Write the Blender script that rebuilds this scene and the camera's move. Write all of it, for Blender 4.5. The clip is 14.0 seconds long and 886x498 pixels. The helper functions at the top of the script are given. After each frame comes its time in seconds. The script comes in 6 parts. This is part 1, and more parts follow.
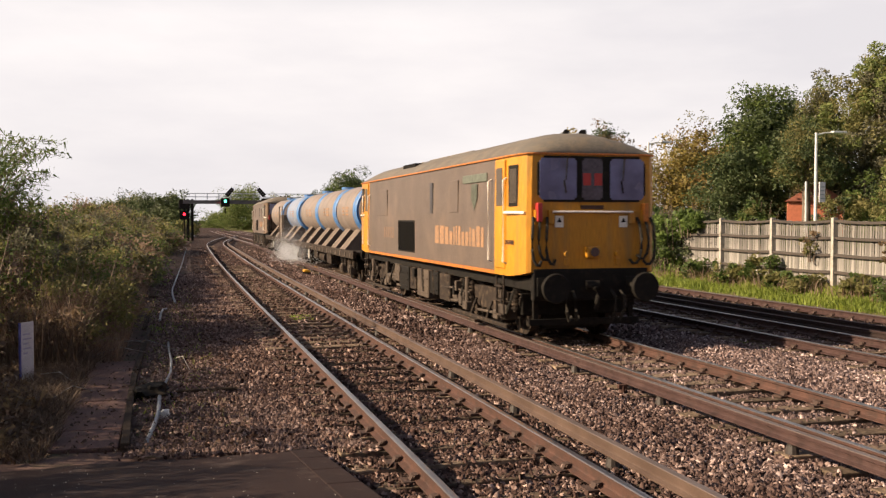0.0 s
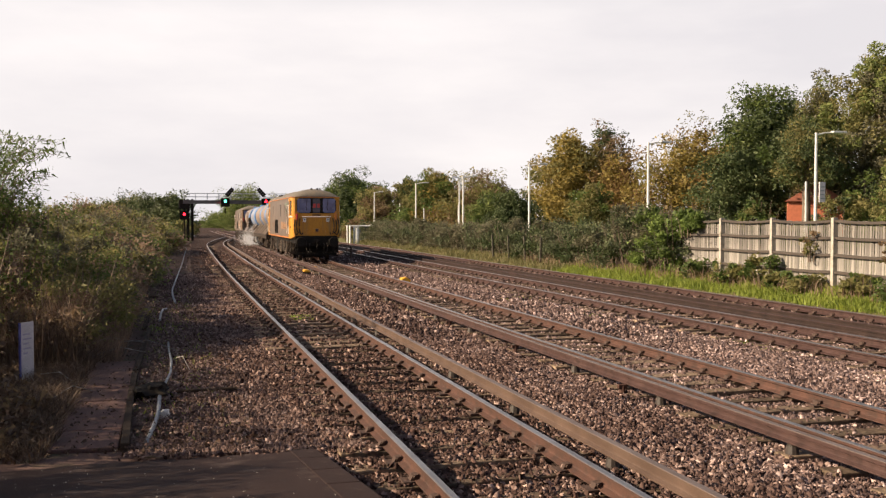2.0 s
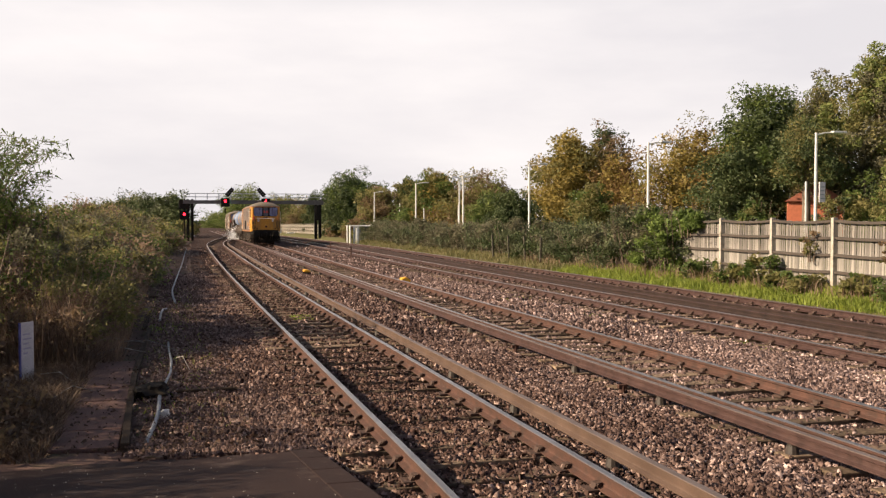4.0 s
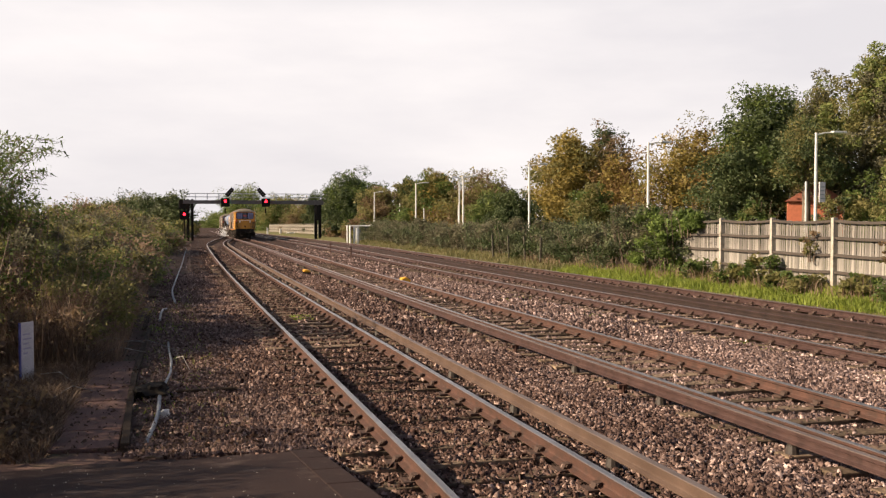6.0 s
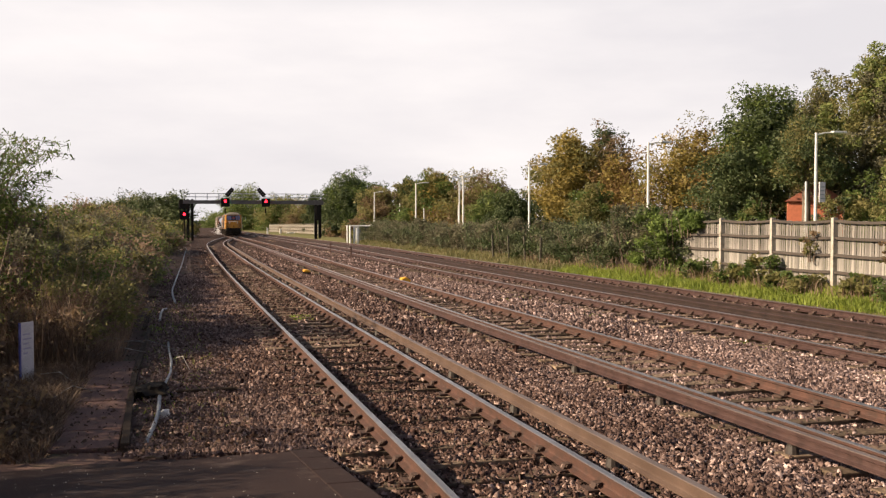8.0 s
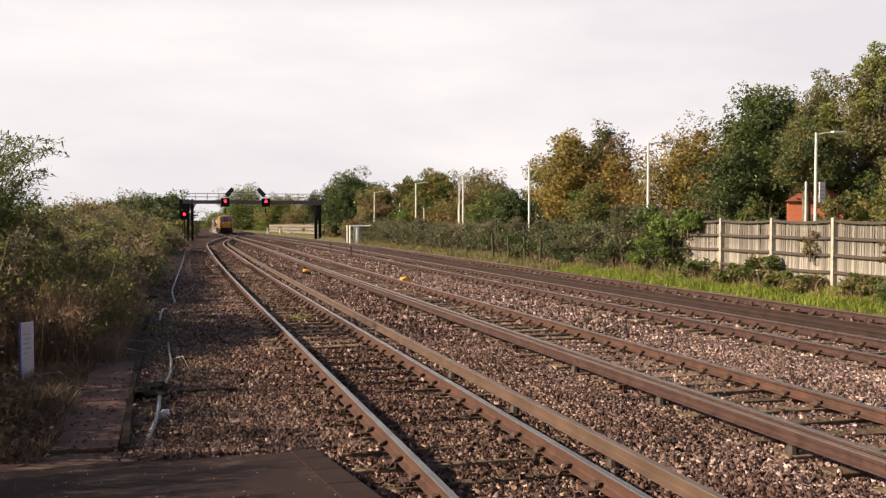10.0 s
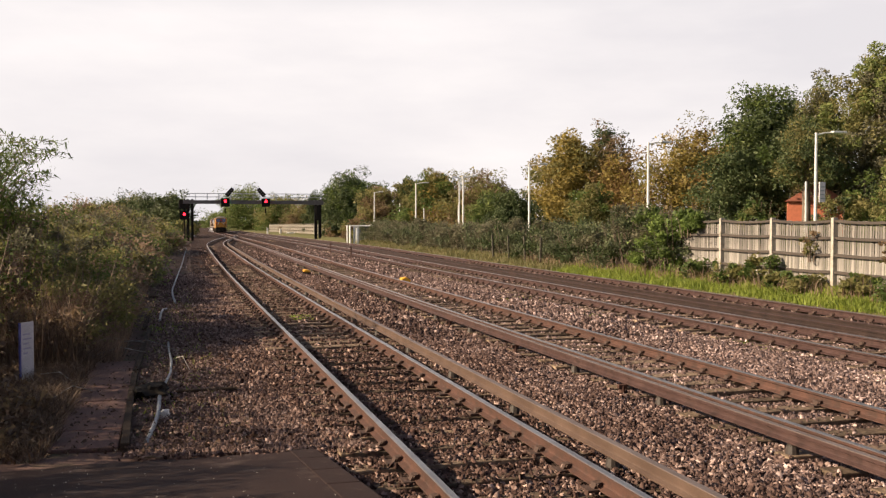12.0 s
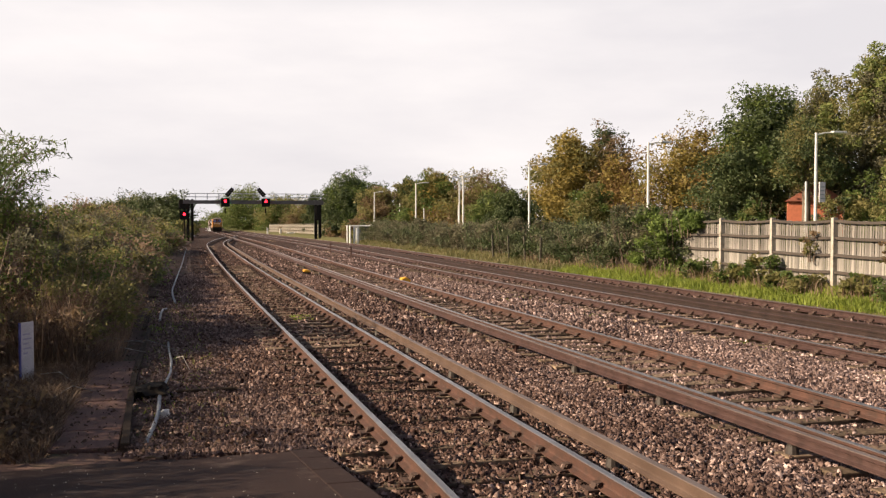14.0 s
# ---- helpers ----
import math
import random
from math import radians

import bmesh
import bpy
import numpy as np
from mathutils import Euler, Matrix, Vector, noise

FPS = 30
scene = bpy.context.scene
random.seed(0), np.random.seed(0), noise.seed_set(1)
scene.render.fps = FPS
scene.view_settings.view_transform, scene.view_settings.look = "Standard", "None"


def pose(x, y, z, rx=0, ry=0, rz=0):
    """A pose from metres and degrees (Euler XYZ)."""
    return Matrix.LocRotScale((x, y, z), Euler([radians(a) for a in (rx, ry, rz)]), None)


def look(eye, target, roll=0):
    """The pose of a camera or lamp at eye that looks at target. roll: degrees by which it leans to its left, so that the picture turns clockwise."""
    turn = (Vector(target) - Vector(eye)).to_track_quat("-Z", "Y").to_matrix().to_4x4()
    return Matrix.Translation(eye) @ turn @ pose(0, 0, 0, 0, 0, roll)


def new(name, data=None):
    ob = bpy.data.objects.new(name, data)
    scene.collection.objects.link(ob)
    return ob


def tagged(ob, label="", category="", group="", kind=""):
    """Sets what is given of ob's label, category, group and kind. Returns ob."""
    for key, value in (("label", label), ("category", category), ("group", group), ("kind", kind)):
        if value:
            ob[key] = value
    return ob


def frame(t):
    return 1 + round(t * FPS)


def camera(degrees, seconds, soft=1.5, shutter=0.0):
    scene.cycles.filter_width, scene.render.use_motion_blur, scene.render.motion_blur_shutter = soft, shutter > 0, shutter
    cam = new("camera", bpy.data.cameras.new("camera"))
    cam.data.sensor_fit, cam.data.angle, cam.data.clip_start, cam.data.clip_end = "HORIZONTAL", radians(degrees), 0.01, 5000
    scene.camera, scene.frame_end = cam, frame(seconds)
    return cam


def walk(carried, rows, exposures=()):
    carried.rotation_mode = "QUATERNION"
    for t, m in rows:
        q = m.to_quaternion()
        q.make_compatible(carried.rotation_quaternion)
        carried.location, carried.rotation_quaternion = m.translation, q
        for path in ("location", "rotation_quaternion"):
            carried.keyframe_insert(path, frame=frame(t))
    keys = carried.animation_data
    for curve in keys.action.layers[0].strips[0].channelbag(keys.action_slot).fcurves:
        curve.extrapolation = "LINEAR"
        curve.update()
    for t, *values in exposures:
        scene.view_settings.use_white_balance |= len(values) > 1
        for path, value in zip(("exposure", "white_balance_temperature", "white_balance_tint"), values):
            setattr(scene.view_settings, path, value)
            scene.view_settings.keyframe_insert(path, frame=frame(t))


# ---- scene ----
cam = camera(49.2, 14.0, soft=1.3, shutter=0.12)
EYE = pose(0, 0, 2.25, 90 - 1.771, 0, -15.641)
walk(cam, [(0, EYE), (14, EYE)], exposures=[(0, 1.0, 6600, 11.3), (14, 1.0, 6600, 11.3)])

# ---- world and sun ----
SUN_DIR = Vector((-0.875, 0.03, 0.46)).normalized()
world = bpy.data.worlds.new("sky")
scene.world = world
world.use_nodes = True
wn, wl = world.node_tree.nodes, world.node_tree.links
wn.clear()
sky = wn.new("ShaderNodeTexSky")
sky.sky_type = "NISHITA"
sky.sun_disc = False
sky.sun_elevation = math.asin(SUN_DIR.z)
sky.sun_rotation = math.atan2(SUN_DIR.x, SUN_DIR.y)
sky.dust_density = 3.0
wc = wn.new("ShaderNodeTexCoord")
wm = wn.new("ShaderNodeMapping")
wm.inputs["Scale"].default_value = (1.0, 1.0, 4.0)
wnoise = wn.new("ShaderNodeTexNoise")
wnoise.inputs["Scale"].default_value = 2.2
wnoise.inputs["Detail"].default_value = 7
wnoise.inputs["Roughness"].default_value = 0.55
wramp = wn.new("ShaderNodeValToRGB")
wramp.color_ramp.elements[0].position = 0.32
wramp.color_ramp.elements[0].color = (7.7, 7.45, 7.7, 1)
wramp.color_ramp.elements[1].position = 0.68
wramp.color_ramp.elements[1].color = (9.8, 9.35, 9.25, 1)
wmix = wn.new("ShaderNodeMixRGB")
wb = wn.new("ShaderNodeBackground")
wb.inputs["Strength"].default_value = 0.054
wo = wn.new("ShaderNodeOutputWorld")
wl.new(wc.outputs["Generated"], wm.inputs["Vector"])
wl.new(wm.outputs["Vector"], wnoise.inputs["Vector"])
wl.new(wnoise.outputs["Fac"], wramp.inputs["Fac"])
wl.new(sky.outputs["Color"], wmix.inputs[1])
wl.new(wramp.outputs["Color"], wmix.inputs[2])
# thin cloud thickens towards the horizon, clear sky shows higher up
wsep = wn.new("ShaderNodeSeparateXYZ")
wl.new(wc.outputs["Generated"], wsep.inputs["Vector"])
wveil = wn.new("ShaderNodeMapRange")
wveil.inputs["From Min"].default_value, wveil.inputs["From Max"].default_value = 0.2, 0.42
wveil.inputs["To Min"].default_value, wveil.inputs["To Max"].default_value = 0.97, 0.04
wl.new(wsep.outputs["Z"], wveil.inputs["Value"])
wl.new(wveil.outputs["Result"], wmix.inputs[0])
wl.new(wmix.outputs["Color"], wb.inputs["Color"])
wl.new(wb.outputs["Background"], wo.inputs["Surface"])

sun_data = bpy.data.lights.new("sun", "SUN")
sun_data.energy = 5.0
sun_data.angle = radians(0.6)
sun_data.color = (1.0, 0.80, 0.56)
sun = new("sun", sun_data)
sun.matrix_world = look(SUN_DIR * 100, (0, 0, 0))


# ---- materials ----
def surf(name, c1, c2, scale=6.0, rough=0.7, metal=0.0, bump=0.3, fine=60.0, dirt=None, dirt_amount=0.0, streak=False, vary=False):
    """Two colours mixed at a coarse scale, a finer grain over them, relief from the grain, and dirt patches."""
    m = bpy.data.materials.new(name)
    m.use_nodes = True
    n, l = m.node_tree.nodes, m.node_tree.links
    b = n["Principled BSDF"]
    tc = n.new("ShaderNodeTexCoord")
    mp = n.new("ShaderNodeMapping")
    l.new(tc.outputs["Object"], mp.inputs["Vector"])
    if streak:
        mp.inputs["Scale"].default_value = (1, 1, 0.12)
    big = n.new("ShaderNodeTexNoise")
    big.inputs["Scale"].default_value = scale
    big.inputs["Detail"].default_value = 6
    small = n.new("ShaderNodeTexNoise")
    small.inputs["Scale"].default_value = fine
    small.inputs["Detail"].default_value = 4
    for t in (big, small):
        l.new(mp.outputs["Vector"], t.inputs["Vector"])
    r = n.new("ShaderNodeMapRange")
    r.inputs["From Min"].default_value, r.inputs["From Max"].default_value = 0.3, 0.7
    l.new(big.outputs["Fac"], r.inputs["Value"])
    mix = n.new("ShaderNodeMixRGB")
    mix.inputs[1].default_value, mix.inputs[2].default_value = (*c1, 1), (*c2, 1)
    l.new(r.outputs["Result"], mix.inputs[0])
    g = n.new("ShaderNodeMapRange")
    g.inputs["From Min"].default_value, g.inputs["From Max"].default_value = 0.25, 0.75
    g.inputs["To Min"].default_value, g.inputs["To Max"].default_value = 0.72, 1.25
    l.new(small.outputs["Fac"], g.inputs["Value"])
    mul = n.new("ShaderNodeMixRGB")
    mul.blend_type = "MULTIPLY"
    mul.inputs[0].default_value = 1.0
    l.new(mix.outputs["Color"], mul.inputs[1])
    l.new(g.outputs["Result"], mul.inputs[2])
    out = mul
    if dirt:
        dn = n.new("ShaderNodeTexNoise")
        dn.inputs["Scale"].default_value = scale * 2.7
        dn.inputs["Detail"].default_value = 8
        l.new(mp.outputs["Vector"], dn.inputs["Vector"])
        dr = n.new("ShaderNodeMapRange")
        dr.inputs["From Min"].default_value, dr.inputs["From Max"].default_value = 0.62 - 0.35 * dirt_amount, 0.8 - 0.2 * dirt_amount
        l.new(dn.outputs["Fac"], dr.inputs["Value"])
        dm = n.new("ShaderNodeMixRGB")
        dm.inputs[2].default_value = (*dirt, 1)
        l.new(dr.outputs["Result"], dm.inputs[0])
        l.new(out.outputs["Color"], dm.inputs[1])
        out = dm
    if vary:
        oi = n.new("ShaderNodeObjectInfo")
        vr = n.new("ShaderNodeMapRange")
        vr.inputs["To Min"].default_value, vr.inputs["To Max"].default_value = 0.55, 1.35
        l.new(oi.outputs["Random"], vr.inputs["Value"])
        vm = n.new("ShaderNodeMixRGB")
        vm.blend_type = "MULTIPLY"
        vm.inputs[0].default_value = 1.0
        l.new(out.outputs["Color"], vm.inputs[1])
        l.new(vr.outputs["Result"], vm.inputs[2])
        out = vm
    l.new(out.outputs["Color"], b.inputs["Base Color"])
    rr = n.new("ShaderNodeMapRange")
    rr.inputs["To Min"].default_value, rr.inputs["To Max"].default_value = max(0.05, rough - 0.12), min(1.0, rough + 0.12)
    l.new(big.outputs["Fac"], rr.inputs["Value"])
    l.new(rr.outputs["Result"], b.inputs["Roughness"])
    b.inputs["Metallic"].default_value = metal
    if bump:
        bp = n.new("ShaderNodeBump")
        bp.inputs["Strength"].default_value = bump
        bp.inputs["Distance"].default_value = 0.01
        l.new(small.outputs["Fac"], bp.inputs["Height"])
        l.new(bp.outputs["Normal"], b.inputs["Normal"])
    return m


def leafy(name, colours, translucent=0.35, rough=0.6, own=0.5):
    """Leaves: each island its own colour, some light through the blade."""
    m = bpy.data.materials.new(name)
    m.use_nodes = True
    n, l = m.node_tree.nodes, m.node_tree.links
    b = n["Principled BSDF"]
    geo = n.new("ShaderNodeNewGeometry")
    ramp = n.new("ShaderNodeValToRGB")
    e = ramp.color_ramp.elements
    while len(e) < len(colours):
        e.new(0.5)
    for i, c in enumerate(colours):
        e[i].position = i / (len(colours) - 1)
        e[i].color = (*c, 1)
    tc = n.new("ShaderNodeTexCoord")
    big = n.new("ShaderNodeTexNoise")
    big.inputs["Scale"].default_value = 0.5
    big.inputs["Detail"].default_value = 3
    l.new(tc.outputs["Object"], big.inputs["Vector"])
    add = n.new("ShaderNodeMath")
    add.operation = "MULTIPLY_ADD"
    add.inputs[1].default_value = own
    l.new(geo.outputs["Random Per Island"], add.inputs[0])
    sc = n.new("ShaderNodeMapRange")
    sc.inputs["From Min"].default_value, sc.inputs["From Max"].default_value = 0.3, 0.7
    sc.inputs["To Max"].default_value = 1.0 - own
    l.new(big.outputs["Fac"], sc.inputs["Value"])
    l.new(sc.outputs["Result"], add.inputs[2])
    l.new(add.outputs["Value"], ramp.inputs["Fac"])
    l.new(ramp.outputs["Color"], b.inputs["Base Color"])
    b.inputs["Roughness"].default_value = rough
    b.inputs["Specular IOR Level"].default_value = 0.3
    tr = n.new("ShaderNodeBsdfTranslucent")
    l.new(ramp.outputs["Color"], tr.inputs["Color"])
    ms = n.new("ShaderNodeMixShader")
    ms.inputs[0].default_value = translucent
    l.new(b.outputs["BSDF"], ms.inputs[1])
    l.new(tr.outputs["BSDF"], ms.inputs[2])
    l.new(ms.outputs["Shader"], n["Material Output"].inputs["Surface"])
    return m


def glow(name, colour, strength):
    m = bpy.data.materials.new(name)
    m.use_nodes = True
    b = m.node_tree.nodes["Principled BSDF"]
    b.inputs["Base Color"].default_value = (*colour, 1)
    b.inputs["Emission Color"].default_value = (*colour, 1)
    b.inputs["Emission Strength"].default_value = strength
    return m


def stony(name, colours, scale, bump=1.0):
    """Loose stones seen as cells of differing colour with relief."""
    m = bpy.data.materials.new(name)
    m.use_nodes = True
    n, l = m.node_tree.nodes, m.node_tree.links
    b = n["Principled BSDF"]
    tc = n.new("ShaderNodeTexCoord")
    v = n.new("ShaderNodeTexVoronoi")
    v.inputs["Scale"].default_value = scale
    l.new(tc.outputs["Object"], v.inputs["Vector"])
    sep = n.new("ShaderNodeSeparateColor")
    l.new(v.outputs["Color"], sep.inputs["Color"])
    big = n.new("ShaderNodeTexNoise")
    big.inputs["Scale"].default_value = 0.7
    big.inputs["Detail"].default_value = 5
    l.new(tc.outputs["Object"], big.inputs["Vector"])
    add = n.new("ShaderNodeMath")
    add.operation = "MULTIPLY_ADD"
    add.inputs[1].default_value = 0.6
    l.new(sep.outputs["Red"], add.inputs[0])
    sc = n.new("ShaderNodeMapRange")
    sc.inputs["From Min"].default_value, sc.inputs["From Max"].default_value = 0.3, 0.7
    sc.inputs["To Max"].default_value = 0.4
    l.new(big.outputs["Fac"], sc.inputs["Value"])
    l.new(sc.outputs["Result"], add.inputs[2])
    ramp = n.new("ShaderNodeValToRGB")
    e = ramp.color_ramp.elements
    while len(e) < len(colours):
        e.new(0.5)
    for i, c in enumerate(colours):
        e[i].position = i / (len(colours) - 1)
        e[i].color = (*c, 1)
    l.new(add.outputs["Value"], ramp.inputs["Fac"])
    l.new(ramp.outputs["Color"], b.inputs["Base Color"])
    b.inputs["Roughness"].default_value = 0.9
    bp = n.new("ShaderNodeBump")
    bp.invert = True
    bp.inputs["Strength"].default_value = bump
    bp.inputs["Distance"].default_value = 0.03
    l.new(v.outputs["Distance"], bp.inputs["Height"])
    l.new(bp.outputs["Normal"], b.inputs["Normal"])
    return m


def grey_ramp(n, colours):
    ramp = n.new("ShaderNodeValToRGB")
    e = ramp.color_ramp.elements
    while len(e) < len(colours):
        e.new(0.5)
    for i, c in enumerate(colours):
        e[i].position = i / (len(colours) - 1)
        e[i].color = (*c, 1)
    return ramp


def stones_by_island(name, dirty, clean):
    """Each stone its own colour; fresh pale stone lies in a strip beyond the second track, oily stone round the first."""
    m = bpy.data.materials.new(name)
    m.use_nodes = True
    n, l = m.node_tree.nodes, m.node_tree.links
    b = n["Principled BSDF"]
    geo = n.new("ShaderNodeNewGeometry")
    tc = n.new("ShaderNodeTexCoord")
    sep = n.new("ShaderNodeSeparateXYZ")
    l.new(tc.outputs["Object"], sep.inputs["Vector"])
    patch = n.new("ShaderNodeTexNoise")
    patch.inputs["Scale"].default_value = 0.55
    patch.inputs["Detail"].default_value = 4
    l.new(tc.outputs["Object"], patch.inputs["Vector"])
    wob = n.new("ShaderNodeMath")
    wob.operation = "MULTIPLY_ADD"
    wob.inputs[1].default_value = 4.5
    l.new(patch.outputs["Fac"], wob.inputs[0])
    l.new(sep.outputs["X"], wob.inputs[2])
    fresh = n.new("ShaderNodeMapRange")
    fresh.inputs["From Min"].default_value, fresh.inputs["From Max"].default_value = 5.2, 11.5
    l.new(wob.outputs["Value"], fresh.inputs["Value"])
    add = n.new("ShaderNodeMath")
    add.operation = "MULTIPLY_ADD"
    add.inputs[1].default_value = 0.85
    l.new(geo.outputs["Random Per Island"], add.inputs[0])
    sc = n.new("ShaderNodeMapRange")
    sc.inputs["From Min"].default_value, sc.inputs["From Max"].default_value = 0.3, 0.7
    sc.inputs["To Max"].default_value = 0.15
    l.new(patch.outputs["Fac"], sc.inputs["Value"])
    l.new(sc.outputs["Result"], add.inputs[2])
    mix = n.new("ShaderNodeMixRGB")
    for k, cols in ((1, dirty), (2, clean)):
        r = grey_ramp(n, cols)
        l.new(add.outputs["Value"], r.inputs["Fac"])
        l.new(r.outputs["Color"], mix.inputs[k])
    l.new(fresh.outputs["Result"], mix.inputs[0])
    l.new(mix.outputs["Color"], b.inputs["Base Color"])
    b.inputs["Roughness"].default_value = 0.85
    return m


DIRTY = [(0.015, 0.008, 0.007), (0.037, 0.022, 0.019), (0.067, 0.041, 0.034), (0.113, 0.069, 0.059), (0.082, 0.055, 0.049), (0.197, 0.131, 0.112), (0.498, 0.368, 0.320)]
CLEAN = [(0.030, 0.019, 0.018), (0.076, 0.051, 0.047), (0.123, 0.085, 0.078), (0.214, 0.148, 0.134), (0.138, 0.100, 0.096), (0.330, 0.245, 0.226), (0.671, 0.531, 0.515)]
M = {}
BED = [(0.012, 0.008, 0.007), (0.036, 0.023, 0.020), (0.064, 0.042, 0.036), (0.054, 0.039, 0.036), (0.12, 0.086, 0.075)]
M["ballast"] = stony("ballast_bed", BED, 26.0)
M["stones"] = stones_by_island("ballast_stones", DIRTY, CLEAN)
M["gravel"] = leafy("cess_gravel", [(0.05, 0.032, 0.027), (0.10, 0.066, 0.057), (0.15, 0.10, 0.088), (0.21, 0.145, 0.128), (0.34, 0.26, 0.235)], 0.0, 0.9, 0.85)
M["earth"] = surf("cess_earth", (0.10, 0.066, 0.056), (0.15, 0.098, 0.084), 1.2, 0.95, 0, 0.8, 45, (0.06, 0.062, 0.032), 0.4)
M["grass_soil"] = surf("grass_soil", (0.095, 0.10, 0.04), (0.13, 0.125, 0.055), 0.8, 0.95, 0, 0.8, 30, (0.14, 0.11, 0.07), 0.4)
M["field"] = surf("field", (0.09, 0.12, 0.04), (0.13, 0.14, 0.06), 0.05, 0.95, 0, 0.3, 2)
M["rust"] = surf("rusty_rail", (0.066, 0.035, 0.028), (0.096, 0.051, 0.040), 3, 0.75, 0.1, 0.3, 120, (0.05, 0.032, 0.027), 0.5)
M["rail_dark"] = surf("dark_rail", (0.020, 0.013, 0.012), (0.034, 0.021, 0.018), 3, 0.7, 0.0, 0.3, 120)
M["rail_brown"] = surf("brown_conductor_rail", (0.070, 0.046, 0.036), (0.105, 0.070, 0.054), 3, 0.6, 0.0, 0.2, 120)
M["rail_purple"] = surf("purple_brown_conductor_rail", (0.047, 0.026, 0.024), (0.068, 0.039, 0.035), 3, 0.65, 0.0, 0.3, 120, (0.03, 0.018, 0.016), 0.4)
M["rail_top"] = surf("polished_rail_head", (0.44, 0.39, 0.35), (0.31, 0.27, 0.245), 2, 0.36, 1.0, 0.05, 90)
M["cond_top"] = surf("worn_conductor_head", (0.20, 0.155, 0.135), (0.14, 0.105, 0.09), 2, 0.5, 0.5, 0.05, 90)
for key in ("rust", "rail_dark", "rail_brown", "rail_purple"):
    M[key].node_tree.nodes["Principled BSDF"].inputs["Specular IOR Level"].default_value = 0.2
M["sleeper"] = surf("weathered_sleeper", (0.17, 0.125, 0.092), (0.105, 0.078, 0.060), 5, 0.9, 0, 0.6, 70, (0.27, 0.20, 0.14), 0.4, vary=True)
M["chair"] = surf("iron_chair", (0.050, 0.029, 0.022), (0.078, 0.045, 0.034), 8, 0.8, 0.2, 0.4, 90)
M["insulator"] = surf("grey_insulator", (0.04, 0.032, 0.028), (0.028, 0.022, 0.02), 8, 0.6, 0, 0.1, 60)


for key in ("ballast", "stones", "earth", "grass_soil", "field", "sleeper", "gravel"):
    M[key].node_tree.nodes["Principled BSDF"].inputs["Specular IOR Level"].default_value = 0.06

# ---- mesh helpers ----
def finish(name, bm, material, smooth=False):
    me = bpy.data.meshes.new(name)
    bmesh.ops.recalc_face_normals(bm, faces=bm.faces)
    bm.to_mesh(me)
    bm.free()
    for m in (material if isinstance(material, (list, tuple)) else [material]):
        me.materials.append(m)
    if smooth:
        me.shade_smooth()
        me.set_sharp_from_angle(angle=radians(40))
    return me


def part(name, bm, material, parent=None, label="", smooth=False):
    ob = new(name, finish(name, bm, material, smooth))
    ob.parent = parent
    if label:
        ob["label"] = label
    return ob


def empty(name, m=None):
    ob = new(name)
    ob.empty_display_size = 0.2
    if m is not None:
        ob.matrix_basis = m
    return ob


def box(bm, x0, x1, y0, y1, z0, z1, bevel=0.0, m=None):
    vs = [bm.verts.new((x, y, z)) for x in (x0, x1) for y in (y0, y1) for z in (z0, z1)]
    fs = [bm.faces.new([vs[i] for i in f]) for f in ((0, 1, 3, 2), (4, 6, 7, 5), (0, 4, 5, 1), (2, 3, 7, 6), (0, 2, 6, 4), (1, 5, 7, 3))]
    if m is not None:
        bmesh.ops.transform(bm, matrix=m, verts=vs)
    if bevel:
        es = list({e for f in fs for e in f.edges})
        bmesh.ops.bevel(bm, geom=es, offset=bevel, segments=2, affect="EDGES", profile=0.6)
    return bm


def rod(bm, p, q, r, seg=10, r2=None):
    """A round bar from p to q."""
    p, q = Vector(p), Vector(q)
    d = q - p
    m = Matrix.Translation((p + q) / 2) @ d.to_track_quat("Z", "Y").to_matrix().to_4x4()
    bmesh.ops.create_cone(bm, cap_ends=True, segments=seg, radius1=r, radius2=r if r2 is None else r2, depth=d.length, matrix=m)
    return bm


def tube(bm, pts, r, seg=8):
    """A round bar along a line of points."""
    pts = [Vector(p) for p in pts]
    rings = []
    for i, p in enumerate(pts):
        d = (pts[min(i + 1, len(pts) - 1)] - pts[max(i - 1, 0)]).normalized()
        q = d.to_track_quat("Z", "Y").to_matrix()
        rr = r[i] if isinstance(r, (list, tuple)) else r
        rings.append([bm.verts.new(p + q @ Vector((rr * math.cos(a), rr * math.sin(a), 0))) for a in (2 * math.pi * k / seg for k in range(seg))])
    for a, b in zip(rings, rings[1:]):
        for k in range(seg):
            bm.faces.new((a[k], a[(k + 1) % seg], b[(k + 1) % seg], b[k]))
    bm.faces.new(rings[0][::-1])
    bm.faces.new(rings[-1])
    return bm


def prism(bm, outline, y0, y1):
    """An outline of (x, z) pairs drawn out along y."""
    a = [bm.verts.new((x, y0, z)) for x, z in outline]
    b = [bm.verts.new((x, y1, z)) for x, z in outline]
    k = len(outline)
    for i in range(k):
        bm.faces.new((a[i], a[(i + 1) % k], b[(i + 1) % k], b[i]))
    bm.faces.new(a[::-1])
    bm.faces.new(b)
    return bm


